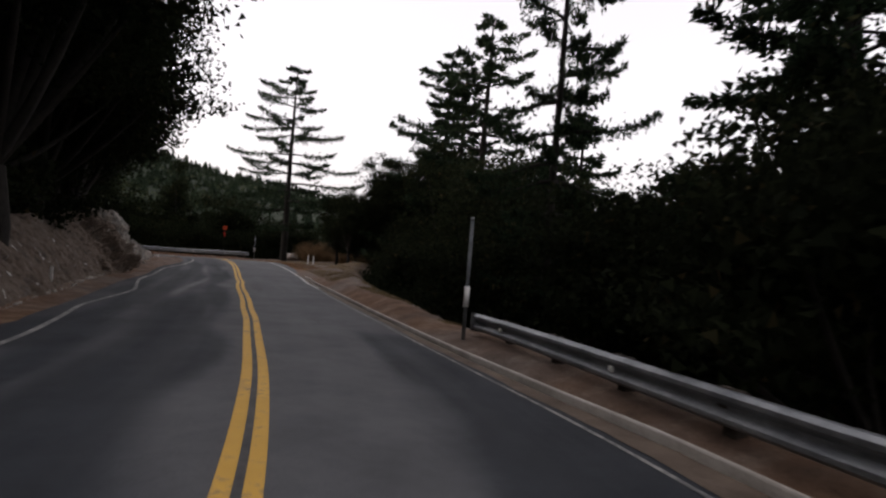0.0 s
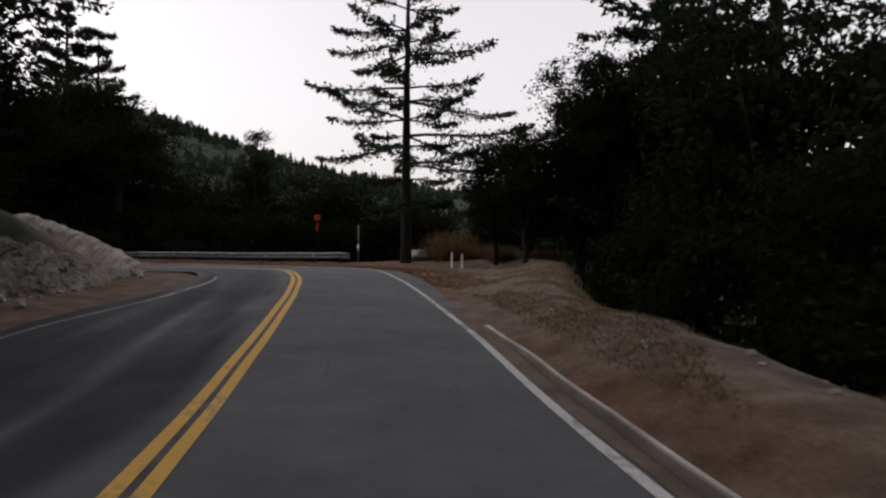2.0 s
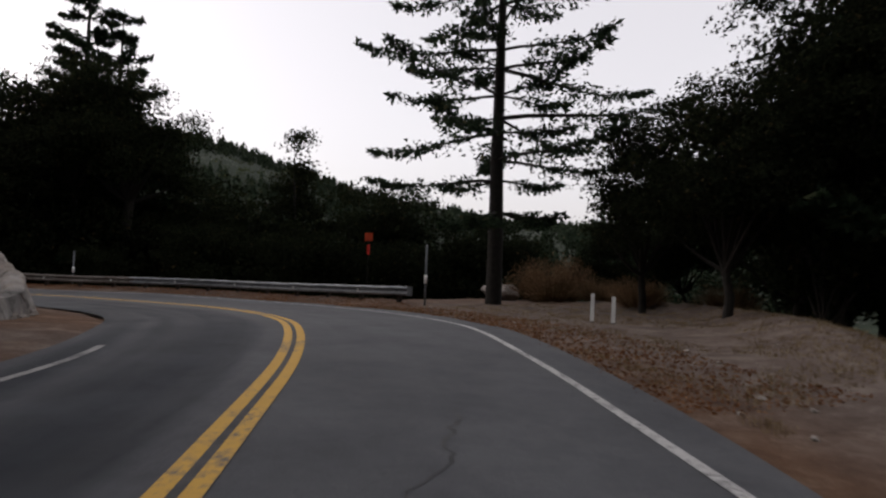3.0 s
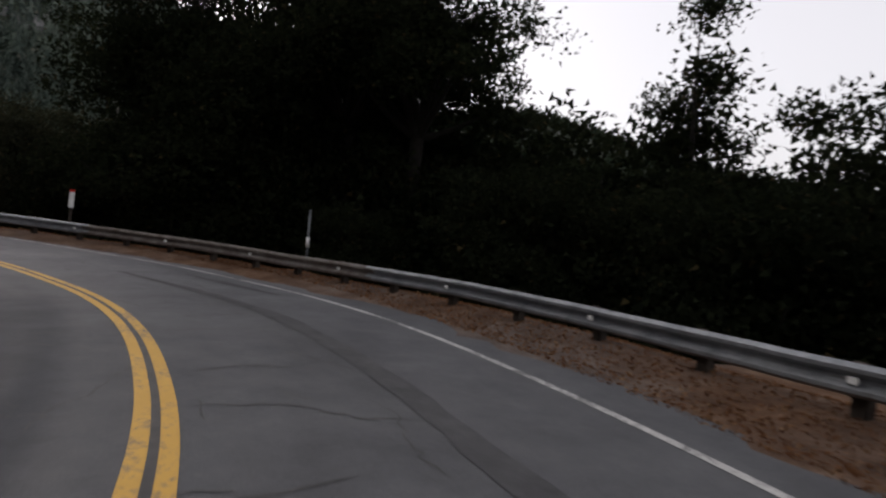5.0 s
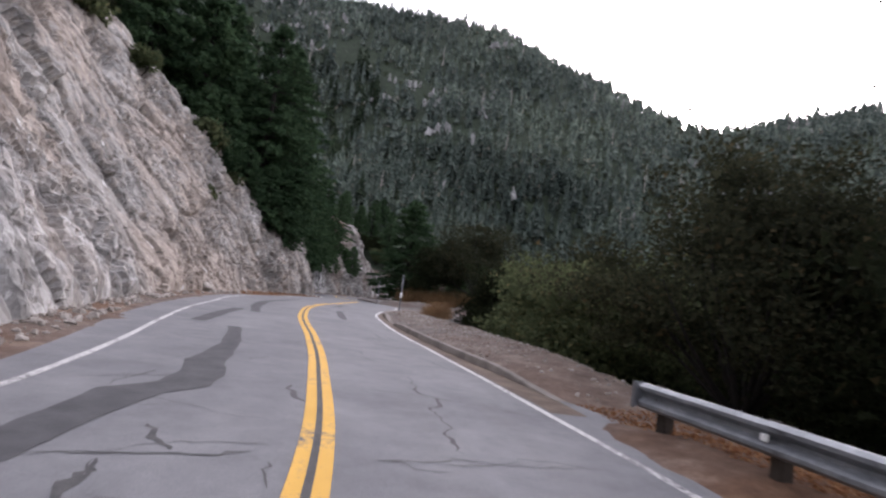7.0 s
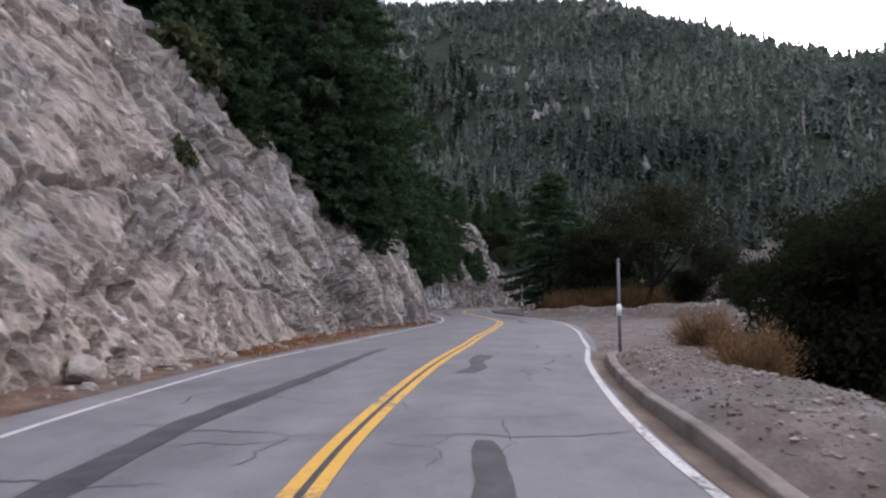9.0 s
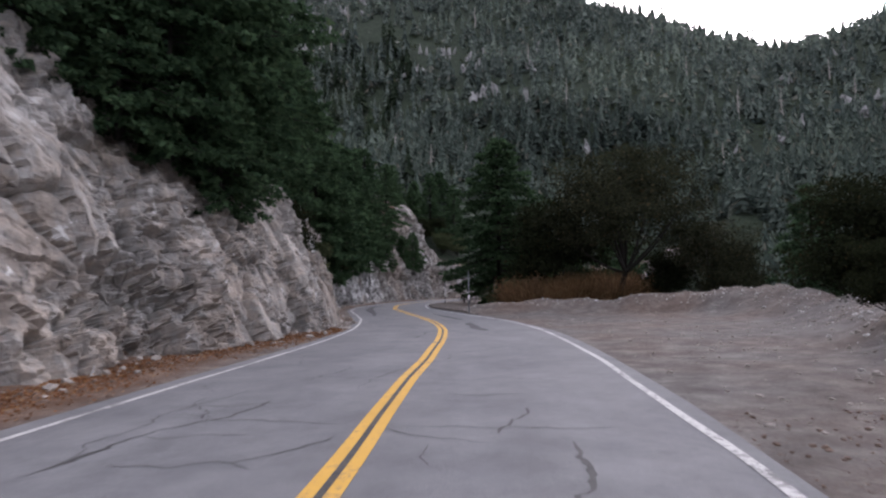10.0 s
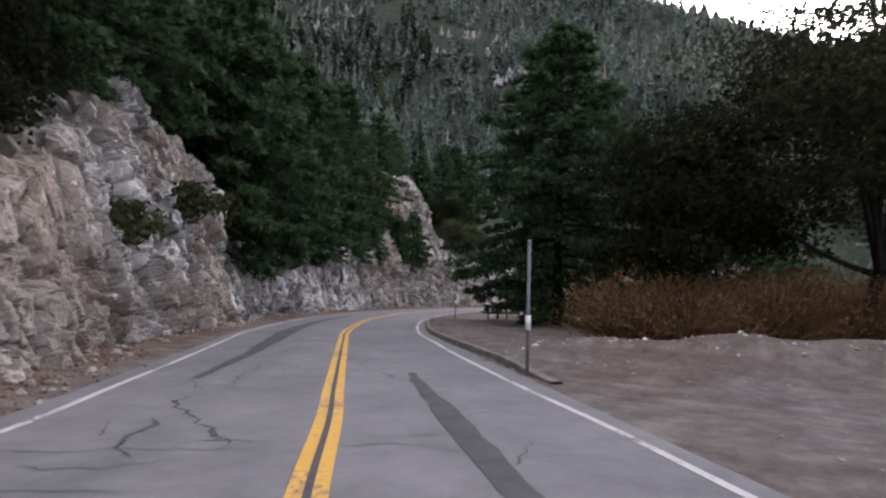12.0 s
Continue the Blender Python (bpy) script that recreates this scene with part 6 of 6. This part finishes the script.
def guard_rail(points, label, top, posts_every=1.9, facing=-1, rusty=(0, 0)):
    rail = thing("guard_rail", label, "guard rail", group="guard rails")
    p = rail_path(points)
    s, d = to_road(p[:, 0], p[:, 1])
    base = road_z(np.clip(s, S0, S1))
    z = base + top - 0.155
    step, sections = 15, []
    for n, a in enumerate(range(0, len(p) - 2, step)):
        b = min(a + step + 2, len(p))
        lap = 0.004 * (n % 2)
        ob = part("rail_section", beam_mesh(p[a:b], z[a:b] + lap, facing), rail, "rust-streaked steel W-beam" if rusty[0] < s[(a + b) // 2] < rusty[1] else "galvanised steel W-beam")
        sections.append(ob)
        if rusty[0] < s[(a + b) // 2] < rusty[1]:
            ob.data.materials[0] = RUST
    t = np.gradient(p, axis=0)
    every = int(posts_every / 0.25)
    for k in range(2, len(p), every):
        low = height(*p[k]) - 0.25
        yaw = math.atan2(t[k][1], t[k][0])
        side = np.array((-math.sin(yaw), math.cos(yaw))) * facing
        q = p[k] + side * 0.16
        tall = z[k] + 0.13 - low
        post = part("post", bm_mesh("post", box_bm((0.15, 0.15, tall), (0, 0, tall / 2), 0.012), TIMBER), rail, "weathered timber post")
        post.matrix_basis = Matrix.Translation((*q, low)) @ Matrix.Rotation(yaw, 4, "Z")
        q = p[k] + side * 0.045
        block = part("block", bm_mesh("block", box_bm((0.14, 0.09, 0.33), (0, 0, 0), 0.01), TIMBER), post)
        block.matrix_basis = post.matrix_basis.inverted() @ Matrix.Translation((*q, z[k])) @ Matrix.Rotation(yaw, 4, "Z")
        if (k // every) % 2:
            q = p[k] - side * 0.055
            shine = part("reflector", bm_mesh("reflector", box_bm((0.1, 0.03, 0.07), (0, 0, 0), 0.008), REFLECT), sections[min(k // step, len(sections) - 1)], "white reflector")
            shine.matrix_basis = Matrix.Translation((*q, z[k])) @ Matrix.Rotation(yaw, 4, "Z")
    for k in (0, len(p) - 1):
        yaw = math.atan2(t[k][1], t[k][0])
        bm = bmesh.new()
        v = []
        for i in range(8):
            a = -0.5 * math.pi + math.pi * i / 7
            for h in (-0.16, 0.16):
                v.append(bm.verts.new((0.16 * math.cos(a) * (1 if k else -1), 0.03 + 0.09 * math.sin(a), h)))
        for i in range(7):
            bm.faces.new((v[2 * i], v[2 * i + 2], v[2 * i + 3], v[2 * i + 1]))
        cap = part("end_cap", bm_mesh("end_cap", bm, STEEL, True), rail, "rounded steel end piece")
        cap.matrix_basis = Matrix.Translation((*p[k], z[k])) @ Matrix.Rotation(yaw, 4, "Z")
    return rail


near = [tuple(on_road(s, np.interp(s, *np.array(RAIL_NEAR).T))[:2]) for s in np.arange(-34, 11.3, 1.5)]
guard_rail(near, "galvanised steel guard rail on timber posts along the road", 0.5)
bend = [tuple(on_road(s, d)[:2]) for s, d in RAIL_BEND]
guard_rail(bend, "long curved steel guard rail round the outside of the bend", 0.6, rusty=(64.6, 73.0))

# ------------------------------------------------------------------ marker poles


def marker_pole(x, y, high, band, label, red=False, lean=0.0):
    """A tall roadside marker: round pole, cap and reflective sleeve."""
    pole = thing("marker_pole", label, "marker pole", (x, y, height(x, y) - 0.1), "marker poles")
    bm = bmesh.new()
    bmesh.ops.create_cone(bm, cap_ends=True, segments=14, radius1=0.035, radius2=0.033, depth=high + 0.1, matrix=Matrix.Translation((0, 0, (high + 0.1) / 2)))
    shaft = part("shaft", bm_mesh("shaft", bm, POLE_GREY, True), pole, "grey steel shaft")
    bm = bmesh.new()
    bmesh.ops.create_cone(bm, cap_ends=True, segments=14, radius1=0.042, radius2=0.03, depth=0.07, matrix=Matrix.Translation((0, 0, high + 0.12)))
    part("cap", bm_mesh("cap", bm, STEEL, True), shaft, "pale metal cap")
    bm = bmesh.new()
    bmesh.ops.create_cone(bm, cap_ends=True, segments=14, radius1=0.052, radius2=0.052, depth=band[1] - band[0], matrix=Matrix.Translation((0, 0, 0.1 + sum(band) / 2)))
    part("sleeve", bm_mesh("sleeve", bm, REFLECT, True), shaft, "white reflective sleeve")
    if red:
        bm = bmesh.new()
        bmesh.ops.create_cone(bm, cap_ends=True, segments=14, radius1=0.054, radius2=0.054, depth=0.06, matrix=Matrix.Translation((0, 0, 0.13 + band[1])))
        part("red_ring", bm_mesh("red_ring", bm, RED, True), shaft, "red reflective ring")
    pole.rotation_euler = (0, lean, 0)
    return pole


marker_pole(0.5, 11.05, 2.2, (0.6, 0.98), "grey marker pole with white sleeve at a guard rail end")
marker_pole(*on_road(51.85, 7.2)[:2], 2.0, (0.75, 1.05), "grey marker pole with white sleeve where the guard rail begins")
marker_pole(*on_road(67.8, 7.16)[:2], 2.0, (0.95, 1.25), "grey marker pole with white sleeve behind the guard rail")
board = thing("marker_board", "white marker board with a red top edge on a dark post", "marker post", (-43.5, 52.4, height(-43.5, 52.4) - 0.1), "marker poles")
part("post", bm_mesh("post", box_bm((0.09, 0.07, 1.5), (0, 0, 0.75), 0.008), TIMBER), board, "dark timber post")
panel = part("panel", bm_mesh("panel", box_bm((0.15, 0.02, 0.5), (0, -0.05, 1.28), 0.006), REFLECT), board, "white reflective panel")
part("red_band", bm_mesh("red_band", box_bm((0.15, 0.024, 0.07), (0, -0.05, 1.57), 0.006), RED), panel, "red band")
board.rotation_euler = (0, 0.04, radians(62))
marker_pole(-69.95, 35.14, 2.1, (0.85, 1.12), "grey steel marker pole with white sleeve beside the dirt shoulder")
marker_pole(-99.06, 18.75, 2.5, (0.85, 1.12), "tall grey marker pole with white sleeve behind the kerb")
marker_pole(-121.0, 6.0, 2.3, (0.85, 1.1), "far grey marker pole at the inside of the curve")


def paddle(x, y, high, label):
    """A thin white flexible post."""
    ob = thing("delineator", label, "marker post", (x, y, height(x, y) - 0.05), "small white posts")
    part("blade", bm_mesh("blade", box_bm((0.09, 0.02, high), (0, 0, high / 2), 0.008), REFLECT), ob)
    part("foot", bm_mesh("foot", box_bm((0.12, 0.06, 0.08), (0, 0, 0.04), 0.01), RUST), ob)
    return ob


paddle(-10.75, 48.3, 0.75, "short white delineator post in the dirt")
paddle(-10.25, 47.95, 0.7, "short white delineator post in the dirt")
paddle(-10.6, 16.4, 0.6, "short white delineator post on the bank")
paddle(-128.5, -8.0, 0.9, "thin white delineator post at the foot of the rocks")

flag = thing("orange_marker", "bright orange marker panel on a thin red stake among dark trees", "marker", (-22.03, 60.45, height(-22.03, 60.45) - 0.1))
top = 1.85 - flag.location.z
part("stake", bm_mesh("stake", box_bm((0.05, 0.05, top), (0, 0, top / 2), 0.01), BARK), flag, "dark stake")
part("red_sleeve", bm_mesh("red_sleeve", box_bm((0.11, 0.09, 0.5), (0, 0, top - 0.62), 0.01), RED), flag, "red sleeve")
part("panel", bm_mesh("panel", box_bm((0.42, 0.06, 0.4), (0, 0, top), 0.02), ORANGE), flag, "orange panel")

bench = thing("picnic_table", "small brown wooden table with bench under a conifer", "table", (-120.5, 9.0, height(-120.5, 9.0)))
part("tabletop", bm_mesh("tabletop", box_bm((1.8, 0.75, 0.06), (0, 0, 0.74), 0.012), TIMBER), bench)
part("seat", bm_mesh("seat", box_bm((1.8, 0.26, 0.05), (0, 0.65, 0.44), 0.01), TIMBER), bench)
part("seat", bm_mesh("seat", box_bm((1.8, 0.26, 0.05), (0, -0.65, 0.44), 0.01), TIMBER), bench)
for x in (-0.65, 0.65):
    part("leg", bm_mesh("leg", box_bm((0.08, 1.3, 0.08), (x, 0, 0.39), 0.01), TIMBER), bench)
    for y in (-0.3, 0.3):
        part("leg", bm_mesh("leg", box_bm((0.08, 0.08, 0.72), (x, y, 0.36), 0.01), TIMBER), bench)
